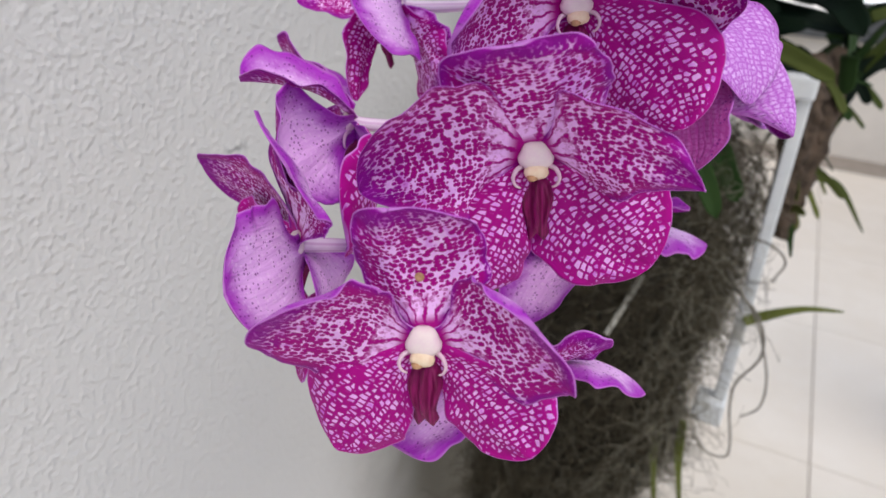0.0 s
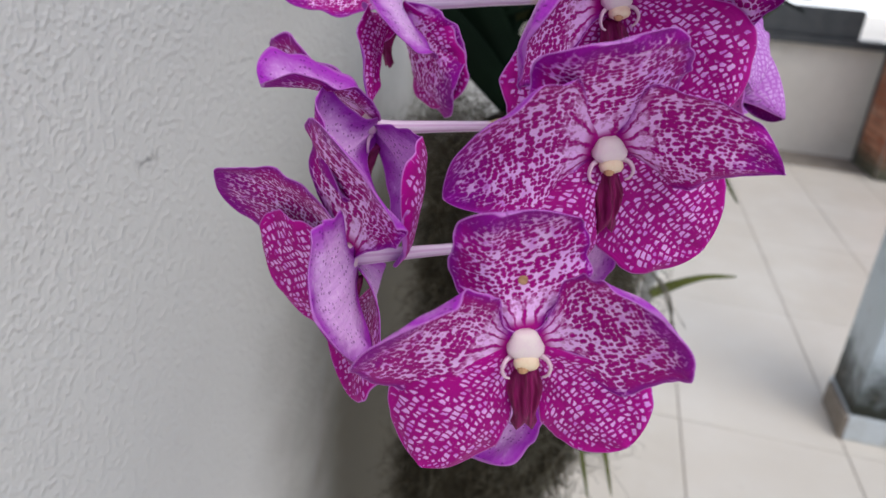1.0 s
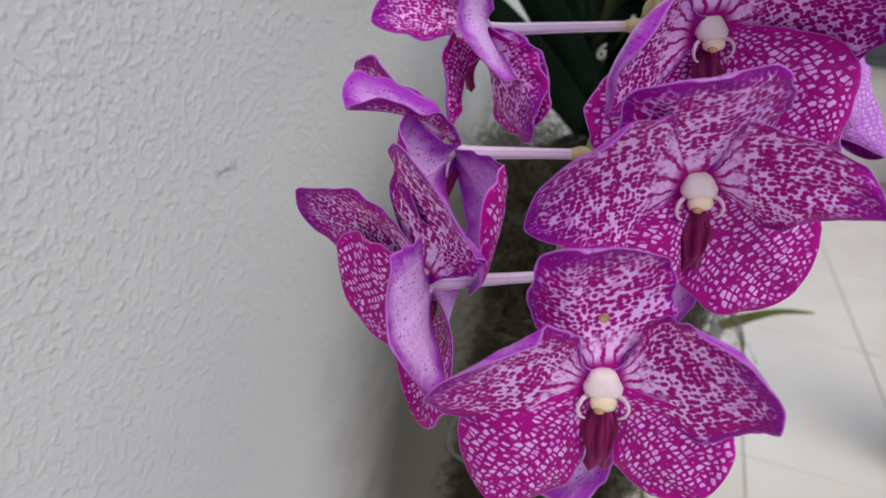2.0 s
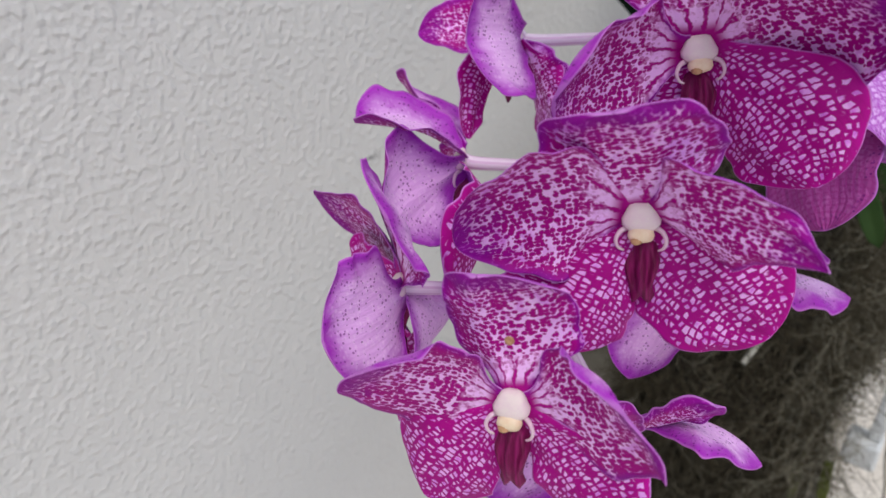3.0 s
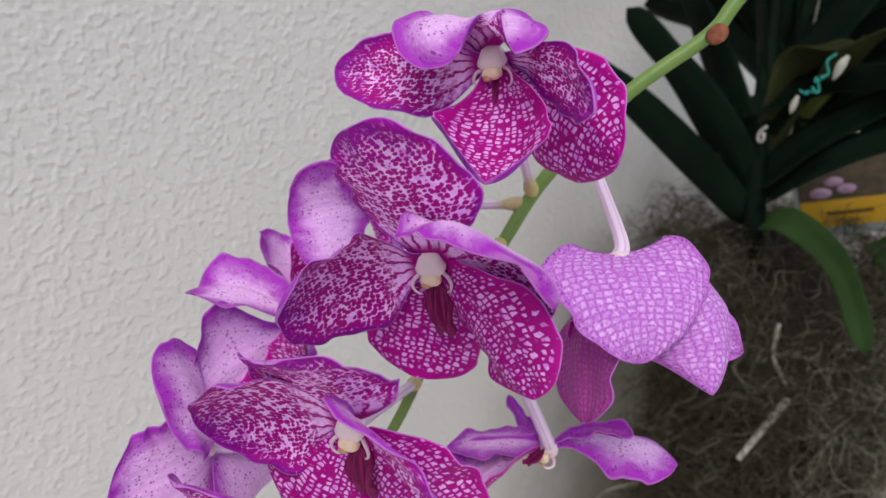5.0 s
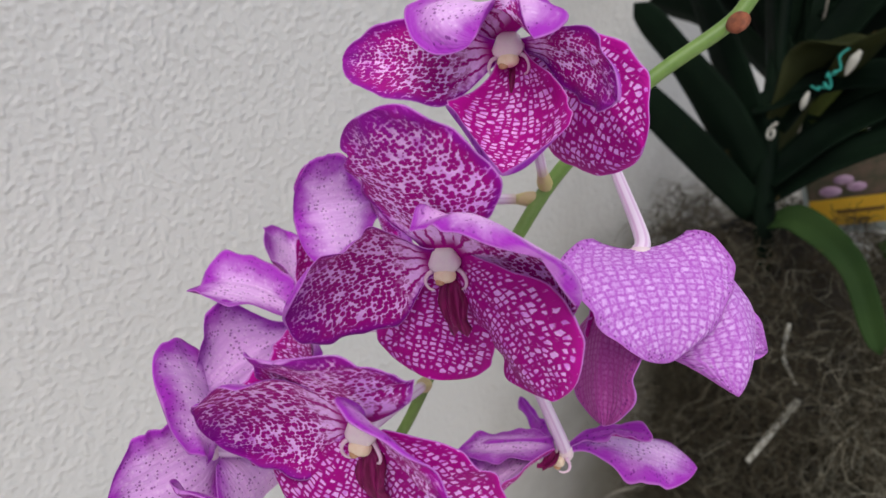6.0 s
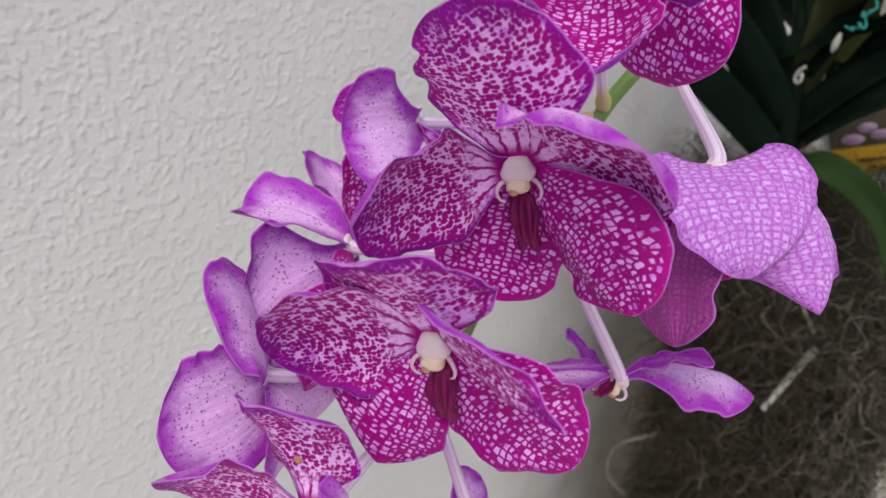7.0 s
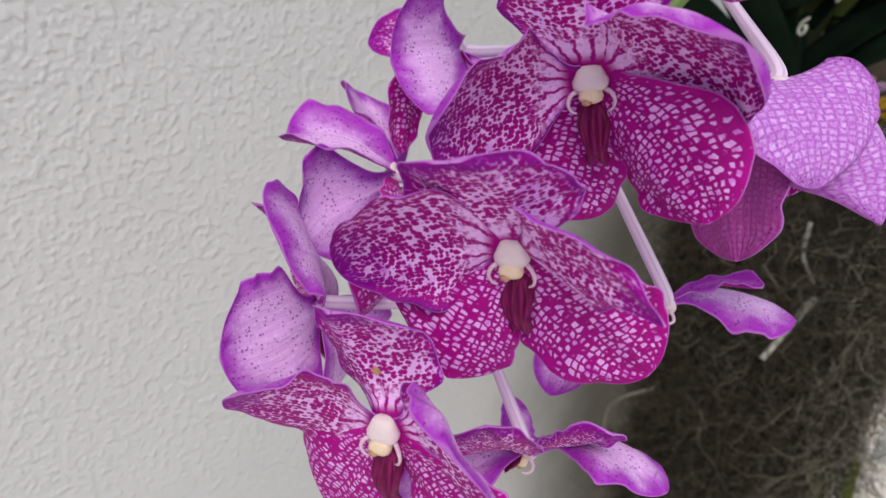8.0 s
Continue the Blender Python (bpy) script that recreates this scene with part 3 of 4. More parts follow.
haze = part("backdrop", box((-80, 70, -1), (120, 70.1, 40)), WHITE_SKY, None)
tagged(haze, "white overcast sky beyond the patio", "backdrop", kind="structure")
ground = part("ground", box((-60, -60, -0.3), (60, 60, -0.13)), CREAM, None)
tagged(ground, "pale ground beyond the patio", "ground", kind="structure")


# column with a stained foot
col = thing("column", "cool white square column with a mould-stained foot", "column", at=(1.188, 2.655, 0))
part("shaft", box((-0.145, -0.135, 0.106), (0.145, 0.135, 3.4), 0.006), COLUMN_PAINT, col)
part("plinth", box((-0.150, -0.147, 0.0), (0.165, 0.150, 0.105), 0.005), PLINTH, col)
part("corner_chip", box((-0.166, -0.150, 0.0), (-0.151, 0.106, 0.10), 0.003), MORTAR, col, "broken grey edging at the foot")

# brick pillar
pillar = thing("brick_pillar", "weathered terracotta brick pillar with dark corner strip", "pillar", at=(2.50, 7.20, 0))
part("mortar_core", box((-0.155, -0.325, 0.0), (0.305, 0.325, 3.0)), MORTAR, pillar)
part("corner_strip", box((-0.175, 0.30, 0.0), (-0.150, 0.36, 3.0), 0.003), COPING, pillar, "dark grey corner strip")
brick_mesh = None
for course in range(22):
    for k in range(3):
        bm = box((-0.012, -0.104, -0.032), (0.012, 0.104, 0.032), 0.004, 1) if brick_mesh is None else None
        if bm is not None:
            brick_mesh = bpy.data.meshes.new("brick")
            bm.to_mesh(brick_mesh)
            bm.free()
            brick_mesh.materials.append(BRICK)
        y = -0.215 + 0.216 * k + (0.0 if course % 2 else 0.012)
        b = put("brick", brick_mesh, pillar)
        b.location = (-0.155, y, 0.04 + course * 0.073)
    for k in range(2):
        b = put("brick", brick_mesh, pillar)
        b.location, b.rotation_euler = (-0.04 + 0.22 * k, -0.325, 0.04 + course * 0.073), (0, 0, radians(90))

# ---- the flower spike ----
STALK = [(-0.0500, 0.2800, 1.4400), (-0.0463, 0.2966, 1.4567), (-0.0452, 0.3252, 1.4958), (-0.0389, 0.3533, 1.5284), (-0.0333, 0.3808, 1.5623), (-0.0152, 0.4142, 1.5994), (0.0059, 0.4422, 1.6249), (0.0114, 0.4528, 1.6389), (0.0220, 0.4780, 1.6720), (0.0600, 0.5600, 1.7750), (0.0850, 0.7200, 1.8300), (0.0500, 0.9600, 1.8200), (-0.0600, 1.0400, 1.6600), (-0.1100, 0.9800, 1.5000)]
spike = thing("flower_spike", "arching green flower stalk of the orchid", "flower stalk", at=STALK[0])
inv = Matrix.Translation(-Vector(STALK[0]))
stalk_path = spline([inv @ Vector(p) for p in STALK], 90)
v, f, uv = tube_data(stalk_path, lambda t: 0.0022 + 0.0012 * min(1, t * 3), 12)
put("stalk", mesh_of("stalk", v, f, [STEM]), spike)
bract = Vector((0.0105, 0.4430, 1.6285)) - Vector(STALK[0])
blob("bract", [(bract + Vector((0.000, -0.003, -0.001)), Vector((0.004, 0, 0.001)), Vector((0, 0.001, 0.0034))), (bract + Vector((0.002, -0.005, -0.002)), Vector((0.0054, 0, 0.0016)), Vector((-0.001, 0.001, 0.0042))), (bract + Vector((0.004, -0.008, -0.004)), Vector((0.002, 0, 0)), Vector((0, 0.001, 0.002)))], BROWN, spike, "dried brown bract")


def flower(label, centre, facing, up, node, tepals, seed, swing=0.0, faded=False, scar=False, nick=None, lip_size=1.0, deep=(), turned=()):
    """A flower: its throat at centre, the way it faces, the way its upper sepal points, the place of its pedicel on the stalk."""
    z = Vector(facing).normalized()
    y = Vector(up)
    y = (y - z * y.dot(z)).normalized()
    x = y.cross(z)
    m = Matrix((x, y, z)).transposed().to_4x4()
    m.translation = centre
    ob = thing("orchid_flower", label, "flower", "flowers on the spike")
    ob.matrix_world = m
    for n, (kind, *shape) in enumerate(tepals):
        front = NET if kind == "lateral_sepal" else DASH if kind == "dorsal_sepal" else SPOT
        back = DEEP if n in deep else FADED if faded else BACK
        if n in turned:
            front, back = back, front
        tepal(kind, shape, ob, seed * 10 + n, front, back, nick=nick if kind == "dorsal_sepal" else None)
    throat(ob, swing, lip_size)
    if scar:
        c = Vector((-0.001, 0.0225, -0.0022))
        blob("scar", [(c, (0.0016, 0, 0), (0, 0.0016, 0)), (c + Vector((0, 0, 0.0007)), (0.0014, 0, 0), (0, 0.0014, 0)), (c + Vector((0, 0, 0.0003)), (0.0006, 0, 0), (0, 0.0008, 0))], SCAR, ob, "small tan scar", 12)
    inv = m.inverted()
    end = inv @ Vector(node)
    stalklet = tube("pedicel", [(0, 0.001, 0.001), (0, -0.002, -0.006), tuple(Vector((0, -0.002, -0.006)).lerp(end, 0.5)), tuple(end)], lambda t: 0.0034 - 0.0010 * min(1, t * 1.4), PEDICEL, ob, "pale pink striped pedicel", 12, 24)
    way = (end - Vector((0, -0.002, -0.006))).normalized()
    tube("pedicel_base", [tuple(end - way * 0.0105), tuple(end - way * 0.004), tuple(end + way * 0.001)], lambda t: 0.0024 + 0.0012 * math.sin(math.pi * min(1.0, t * 1.05)) ** 1.3, KNOB, stalklet, "swollen yellow-green base of the pedicel", 12, 12)
    return ob


D, P, S, W, V, K = "dorsal_sepal", "petal", "lateral_sepal", "broad_petal", "pointed_petal", "draped_petal"
flower("open magenta orchid flower with a small scar on its upper sepal", (-0.0136, 0.2012, 1.4560), (0.291, -0.953, -0.090), (-0.074, -0.116, 0.990), (-0.0487, 0.2850, 1.4447), [
(D, -11, 48.8, 45.6, -28, 68, -13, -0.20, -30, 56, 5, 0.37, 3.07, 0.46, 3.00, 0.22),
    (V, 77, 46.9, 49.7, -12, 75, 14, -0.11, 56, -3, -36, 0.42, 3.48, 0.35, 2.52, 0.14),
    (V, -75, 50.1, 50.3, -4, 65, 1, 0.07, -27, 17, 36, 0.34, 2.26, 0.35, 3.00, -0.27),
    (S, 137, 50.1, 38.4, 4, 6, -2, -0.14, -8, -2, 2, 0.68, 1.70, 0.56, 1.77, -0.05),
    (S, -142, 56.8, 41.9, 16, -27, -3, -0.19, 1, -11, -5, 0.67, 1.51, 0.62, 1.83, 0.19),
], 1, scar=True)
flower("open magenta spotted orchid flower with forward-leaning upper sepal", (0.0008, 0.2434, 1.5111), (0.397, -0.895, -0.203), (-0.049, -0.242, 0.969), (-0.0459, 0.3099, 1.4748), [
(D, -11, 45.0, 54.6, 10, 26, 0, -0.22, 16, 14, 5, 0.33, 2.56, 0.35, 0.80, 0.03),
    (P, 61, 55.1, 54.1, 40, -24, -6, -0.26, 73, -11, 60, 0.30, 1.30, 0.95, 3.00, -0.07),
    (P, -77, 57.4, 62.4, 11, 5, 8, -0.06, 69, 65, -37, 0.38, 1.94, 0.74, 2.03, 0.25),
    (S, 146, 57.3, 51.7, 5, -4, 4, -0.02, 0, 8, -19, 0.54, 1.80, 0.52, 0.90, -0.07),
    (S, -154, 49.4, 46.6, 33, -21, 8, -0.54, -3, -25, 8, 0.80, 2.42, 0.59, 1.53, 0.21),
], 2)
flower("open magenta orchid flower with a nicked upper sepal", (-0.0065, 0.2872, 1.5565), (0.510, -0.839, -0.190), (-0.067, -0.259, 0.964), (-0.0381, 0.3579, 1.5340), [
(D, 0, 58.0, 61.3, 10, -7, 18, -0.20, 9, 15, -22, 0.45, 1.89, 0.37, 1.97, 0.03),
    (P, 64, 59.3, 75.0, 3, 67, -20, -0.18, 75, 95, 0, 0.34, 3.32, 0.35, 2.80, 0.02),
    (P, -87, 61.6, 54.5, -2, 80, 14, 0.32, -13, 18, 1, 0.35, 2.17, 0.35, 2.43, 0.08),
    (S, 127, 58.2, 52.3, 34, -16, -21, -0.25, -3, 1, 26, 0.65, 1.30, 0.51, 1.46, 0.02),
    (S, -159, 52.2, 50.2, -9, 31, 1, -0.32, -6, -9, -2, 0.67, 3.01, 0.38, 0.80, 0.09),
], 3, nick=(0.80, -1, 0.2))
flower("magenta orchid flower with its upper sepal folded over the throat", (-0.0183, 0.3296, 1.6237), (0.450, -0.870, -0.200), (-0.069, -0.257, 0.964), (-0.0352, 0.3749, 1.5553), [
(D, -27, 52.6, 55.5, -36, 218, 48, 0.12, -15, 22, -30, 0.56, 2.08, 0.53, 1.31, 0.39),
    (P, 90, 56.1, 25.6, 14, 52, -4, 0.03, 27, 6, 36, 0.54, 2.16, 0.63, 1.92, 0.03),
    (P, -86, 69.9, 36.9, 14, -35, -41, 0.35, 7, -2, -1, 0.34, 1.30, 0.56, 1.87, -0.12),
    (S, 134, 58.1, 57.3, 5, 25, -6, -0.39, 20, 6, -11, 0.49, 1.98, 0.62, 1.51, 0.15),
    (S, -198, 58.2, 43.1, 26, 75, 5, 0.64, 14, 31, 27, 0.68, 2.38, 0.57, 1.16, 0.04),
], 4)
flower("orchid flower turned to the wall with lilac back", (-0.0815, 0.2255, 1.4630), (-0.664, -0.704, -0.252), (-0.152, -0.202, 0.967), (-0.0474, 0.2897, 1.4490), [
(D, 2, 47.6, 53.6, -30, 56, -12, 0.26, -30, -30, 60, 0.59, 1.97, 0.35, 1.08, -0.18),
    (P, -73, 66.1, 47.6, -3, 60, 1, -0.03, 4, 24, 19, 0.33, 2.86, 0.35, 1.33, -0.31),
    (W, 99, 48.6, 53.8, 44, -14, 1, 0.01, -30, -30, -50, 0.30, 3.69, 0.59, 3.00, -0.07),
    (S, 172, 56.2, 60.4, -31, 95, -33, 0.07, -26, -19, 47, 0.66, 2.77, 0.35, 0.80, 0.02),
    (S, -121, 46.4, 50.7, 29, -4, 10, -0.02, -10, -14, 6, 0.68, 2.46, 0.52, 1.15, 0.06),
], 6)
flower("orchid flower seen from its pale lilac back, petal curled over", (-0.0945, 0.2785, 1.4990), (-0.755, -0.624, -0.201), (-0.121, -0.169, 0.978), (-0.0452, 0.3255, 1.4962), [
(P, 7, 50.0, 39.6, 34, 54, -7, -0.42, -30, 25, -5, 0.64, 2.70, 0.35, 1.00, 0.17),
    (D, -73, 66.0, 39.2, 20, 2, 39, -0.37, -13, -8, 5, 0.58, 2.08, 0.57, 1.55, 0.13),
    (W, 113, 59.9, 55.2, 69, -73, -25, -0.16, -30, -7, -36, 0.47, 1.30, 0.57, 3.00, -0.17),
    (S, 131, 68.5, 48.2, -21, 66, 19, 0.31, 7, -17, -34, 0.74, 3.02, 0.35, 0.80, -0.39),
    (P, -127, 48, 36, 23, -13, 0, 0.0),
], 7, turned=(3,))
flower("orchid flower facing the wall with narrow spotted sepal", (-0.1020, 0.3260, 1.5460), (-0.789, -0.607, -0.101), (-0.069, -0.076, 0.995), (-0.0360, 0.3716, 1.5512), [
(W, 89, 44.5, 53.0, 16, 37, -19, -0.48, -22, 26, -14, 0.54, 2.70, 0.35, 3.00, 0.08),
    (P, -83, 50.6, 29.9, 57, 31, -43, 0.27, -1, 8, -12, 0.53, 1.99, 0.63, 1.92, 0.16),
    (D, 164, 51.3, 46.6, -23, 20, 12, -0.42, 6, 3, -60, 0.42, 1.97, 0.51, 0.80, 0.17),
    (S, 107, 56.9, 22.0, 49, -44, 139, -0.15, -7, 30, 60, 0.52, 2.25, 0.49, 0.80, 0.31),
    (S, -208, 49, 40, -26, 24, 16, -0.22),
], 8)
flower("drooping half-closed orchid flower with faded pink back", (0.0281, 0.3552, 1.5507), (0.450, -0.300, -0.841), (-0.015, -0.944, 0.329), (-0.0252, 0.3975, 1.5814), [
(K, 41, 48.3, 68.8, 30, 86, 2, -0.32, 42, 55, 21, 0.30, 1.52, 0.54, 0.80, -0.03),
    (S, -57, 67.2, 47.0, 57, 34, 26, 0.10, -3, -13, 9, 0.65, 2.40, 0.63, 1.08, 0.00),
    (V, 149, 67.3, 30.7, 52, -25, -112, 0.08, -1, 2, 16, 0.43, 1.98, 0.71, 1.50, -0.04),
    (P, 110, 68.5, 53.3, 19, 97, -57, 0.72, 40, 25, 20, 0.52, 1.99, 0.67, 1.50, 0.05),
    (S, -138, 46, 44, 63, 0, 0, 0.1),
], 5, faded=True, deep=(1, 4))
flower("nodding orchid flower facing the floor with spread petals", (0.0077, 0.3421, 1.4532), (0.050, -0.100, -0.994), (-0.095, 0.990, -0.105), (-0.0412, 0.3438, 1.5175), [
(P, -32, 60.0, 38.8, -9, 33, -6, 0.23, 16, 39, -40, 0.52, 2.75, 0.51, 2.61, 0.06),
    (D, -48, 39.6, 10.5, -41, 37, -11, -0.18, 1, -4, -54, 0.66, 2.72, 0.46, 1.27, 0.01),
    (S, 62, 39.5, 8.0, 12, -30, 1, 0.22, 5, 5, -1, 0.64, 2.42, 0.51, 1.10, -0.01),
    (P, 120, 44.5, 30.2, 9, 8, 0, 0.06, -14, -28, -2, 0.40, 2.03, 0.62, 0.80, -0.03),
    (S, 134, 64.1, 45.1, 26, 18, -6, -0.61, 16, -4, 42, 0.61, 1.93, 0.64, 1.23, 0.20),
], 9, lip_size=0.55)
flower("low nodding orchid flower facing the floor", (-0.0088, 0.2717, 1.4045), (0.050, -0.100, -0.994), (-0.095, 0.990, -0.105), (-0.0490, 0.2840, 1.4438), [
(P, -54, 61.7, 50.7, -37, 70, 19, 0.17, 5, 5, -55, 0.67, 1.30, 0.54, 2.53, -0.07),
    (D, -96, 48.6, 22.6, -34, -10, 29, -0.11, -25, -8, -11, 0.71, 2.90, 0.39, 1.28, 0.03),
    (S, 42, 32.2, 23.7, 9, -7, -41, 0.11, 0, -19, -19, 0.65, 2.52, 0.48, 0.80, 0.05),
    (P, 187, 57.1, 35.8, -28, -28, -19, 0.08, 8, -5, 8, 0.51, 2.36, 0.61, 1.56, -0.08),
    (S, 155, 57.9, 36.1, 0, 25, -5, 0.05, 4, 0, 4, 0.73, 2.73, 0.35, 1.15, -0.07),
], 11, lip_size=0.55)


# ---- the hanging plant ----
def leaf(name, points, width, mat, parent, keel=0.25, label="", roll=0.0, blunt=0.5, taper=0.0):
    """A strap leaf along a curve, folded along its middle."""
    path = spline(points, 28)
    nv = 8
    top, low, cm = [], [], []
    n = len(path)
    side = None
    length = sum((path[i + 1] - path[i]).length for i in range(n - 1))
    for i, p in enumerate(path):
        t = i / (n - 1)
        tan = (path[min(i + 1, n - 1)] - path[max(i - 1, 0)]).normalized()
        flat = tan.cross(Vector((0, 0, 1)))
        if flat.length < 0.2:
            flat = tan.cross(Vector((0, 1, 0)))
        flat.normalize()
        flat = Matrix.Rotation(roll, 3, tan) @ flat
        side = flat if side is None or side.dot(flat) > 0 else -flat
        nor = side.cross(tan)
        w = width / 2 * (0.75 + 0.25 * math.sin(math.pi * min(1, t * 1.4))) * max(0.0, 1 - max(0, (t - 0.82) / 0.18) ** (2 + blunt)) ** 0.5 * (1 - taper * max(0.0, t - 0.4) / 0.6) + 0.0004
        for j in range(nv + 1):
            v = 2 * j / nv - 1
            q = p + side * (v * w) + nor * (keel * abs(v) * w)
            top.append(q + nor * 0.0007)
            low.append(q - nor * 0.0007)
            cm.append((t * length * 100, v * w * 100))
    row, count = nv + 1, len(top)
    faces = []
    for i in range(n - 1):
        for j in range(nv):
            a = i * row + j
            faces += [(a, a + 1, a + row + 1, a + row), (count + a, count + a + row, count + a + row + 1, count + a + 1)]
    ring = [i * row for i in range(n)] + [(n - 1) * row + j for j in range(1, row)] + [i * row + nv for i in range(n - 2, -1, -1)] + [j for j in range(nv - 1, 0, -1)]
    for a, b in zip(ring, ring[1:] + ring[:1]):
        faces.append((a, b, count + b, count + a))
    me = mesh_of(name, top + low, faces, [mat])
    layer = me.uv_layers.new(name="cm")
    flatuv = np.array(cm, dtype=np.float32)
    index = np.empty(len(me.loops), dtype=np.int32)
    me.loops.foreach_get("vertex_index", index)
    layer.data.foreach_set("uv", flatuv[index % count].ravel())
    return put(name, me, parent, label)


plant = thing("orchid_plant", "hanging orchid with a fan of dark green strap leaves", "orchid plant")
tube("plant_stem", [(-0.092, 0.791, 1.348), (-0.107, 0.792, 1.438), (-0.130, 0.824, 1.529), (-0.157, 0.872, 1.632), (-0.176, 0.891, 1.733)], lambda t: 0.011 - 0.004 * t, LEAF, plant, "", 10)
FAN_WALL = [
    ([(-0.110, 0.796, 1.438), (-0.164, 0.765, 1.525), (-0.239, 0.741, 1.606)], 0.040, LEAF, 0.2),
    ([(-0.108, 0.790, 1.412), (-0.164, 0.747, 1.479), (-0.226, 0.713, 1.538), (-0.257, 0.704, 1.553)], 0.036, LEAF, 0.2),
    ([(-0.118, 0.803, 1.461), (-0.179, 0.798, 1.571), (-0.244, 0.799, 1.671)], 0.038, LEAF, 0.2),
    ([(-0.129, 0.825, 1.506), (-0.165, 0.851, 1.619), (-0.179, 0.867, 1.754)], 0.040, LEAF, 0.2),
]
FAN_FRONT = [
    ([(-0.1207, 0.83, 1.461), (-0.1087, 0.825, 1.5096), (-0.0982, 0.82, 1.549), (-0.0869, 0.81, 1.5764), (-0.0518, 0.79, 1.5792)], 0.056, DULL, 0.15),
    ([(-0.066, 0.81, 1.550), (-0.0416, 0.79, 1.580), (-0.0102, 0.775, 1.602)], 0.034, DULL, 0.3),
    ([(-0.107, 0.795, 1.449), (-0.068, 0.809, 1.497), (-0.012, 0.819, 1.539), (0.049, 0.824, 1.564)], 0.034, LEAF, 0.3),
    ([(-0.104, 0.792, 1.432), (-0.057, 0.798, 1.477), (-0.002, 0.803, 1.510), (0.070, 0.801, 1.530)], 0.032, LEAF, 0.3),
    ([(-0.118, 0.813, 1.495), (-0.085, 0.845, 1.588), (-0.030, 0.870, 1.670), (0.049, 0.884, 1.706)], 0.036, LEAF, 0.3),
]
FAN_LOW = [
    ([(-0.089, 0.781, 1.416), (-0.061, 0.772, 1.425), (-0.008, 0.751, 1.406), (0.034, 0.731, 1.346)], 0.027, FRESH, 0.35),
    ([(-0.136, 0.799, 1.513), (-0.068, 0.816, 1.546), (0.022, 0.805, 1.562), (0.084, 0.750, 1.553), (0.110, 0.711, 1.531)], 0.030, LEAF, 0.3),
    ([(0.011, 0.861, 1.501), (0.050, 0.855, 1.496), (0.103, 0.819, 1.480)], 0.024, OLIVE, 0.3),
    ([(0.098, 0.916, 1.568), (0.110, 0.922, 1.511), (0.120, 0.927, 1.455)], 0.030, FRESH, 0.2),
    ([(-0.012, 0.860, 1.399), (0.013, 0.849, 1.382), (0.045, 0.824, 1.340)], 0.030, FRESH, 0.25),
]
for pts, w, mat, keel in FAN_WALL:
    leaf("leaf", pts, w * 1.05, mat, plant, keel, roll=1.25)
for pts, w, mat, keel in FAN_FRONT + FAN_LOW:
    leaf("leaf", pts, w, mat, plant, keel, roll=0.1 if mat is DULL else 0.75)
# dense leaves behind the fan; the unseen upper ones are added to shade it
rnd = random.Random(11)
for k in range(120):
    z = rnd.uniform(1.44, 1.95)
    base = Vector((-0.125 - 0.28 * (z - 1.45), 0.90 + 0.3 * (z - 1.45), z))
    a = rnd.uniform(-1.35, 1.5)
    way = Vector((math.sin(a), rnd.uniform(0.0, 0.35), rnd.uniform(0.25, 1.0) if a < 0 else rnd.uniform(-0.1, 0.9))).normalized()
    end = base + way * rnd.uniform(0.16, 0.28)
    if end.x < -0.34:
        end = base + (end - base) * (-0.34 - base.x) / (end.x - base.x)
    droop = Vector((0, 0, -0.03 * rnd.random()))
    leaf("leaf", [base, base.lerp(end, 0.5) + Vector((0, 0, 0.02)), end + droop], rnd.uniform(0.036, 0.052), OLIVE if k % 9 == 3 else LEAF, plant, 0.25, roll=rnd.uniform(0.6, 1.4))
tube("root_tip", [(-0.1094, 0.7883, 1.4978), (-0.1057, 0.7839, 1.4997), (-0.1051, 0.7827, 1.4953), (-0.1082, 0.7845, 1.4916), (-0.1119, 0.7864, 1.4941), (-0.1107, 0.7870, 1.5009), (-0.1051, 0.7864, 1.5065)], 0.0014, ROOT, plant, "white curled root tip", 8, 30)


def girth(t):
    """How wide the moss hangs at a share of its length."""
    return float(np.interp(t, (0, 0.06, 0.25, 0.5, 0.75, 1), (0.70, 0.95, 1.0, 0.96, 0.80, 0.58)))


def drift(t):
    """How far the moss leans from its heart at a share of its length."""
    return float(np.interp(t, (0, 0.25, 0.5, 1), (-0.045, -0.022, -0.020, -0.063)))


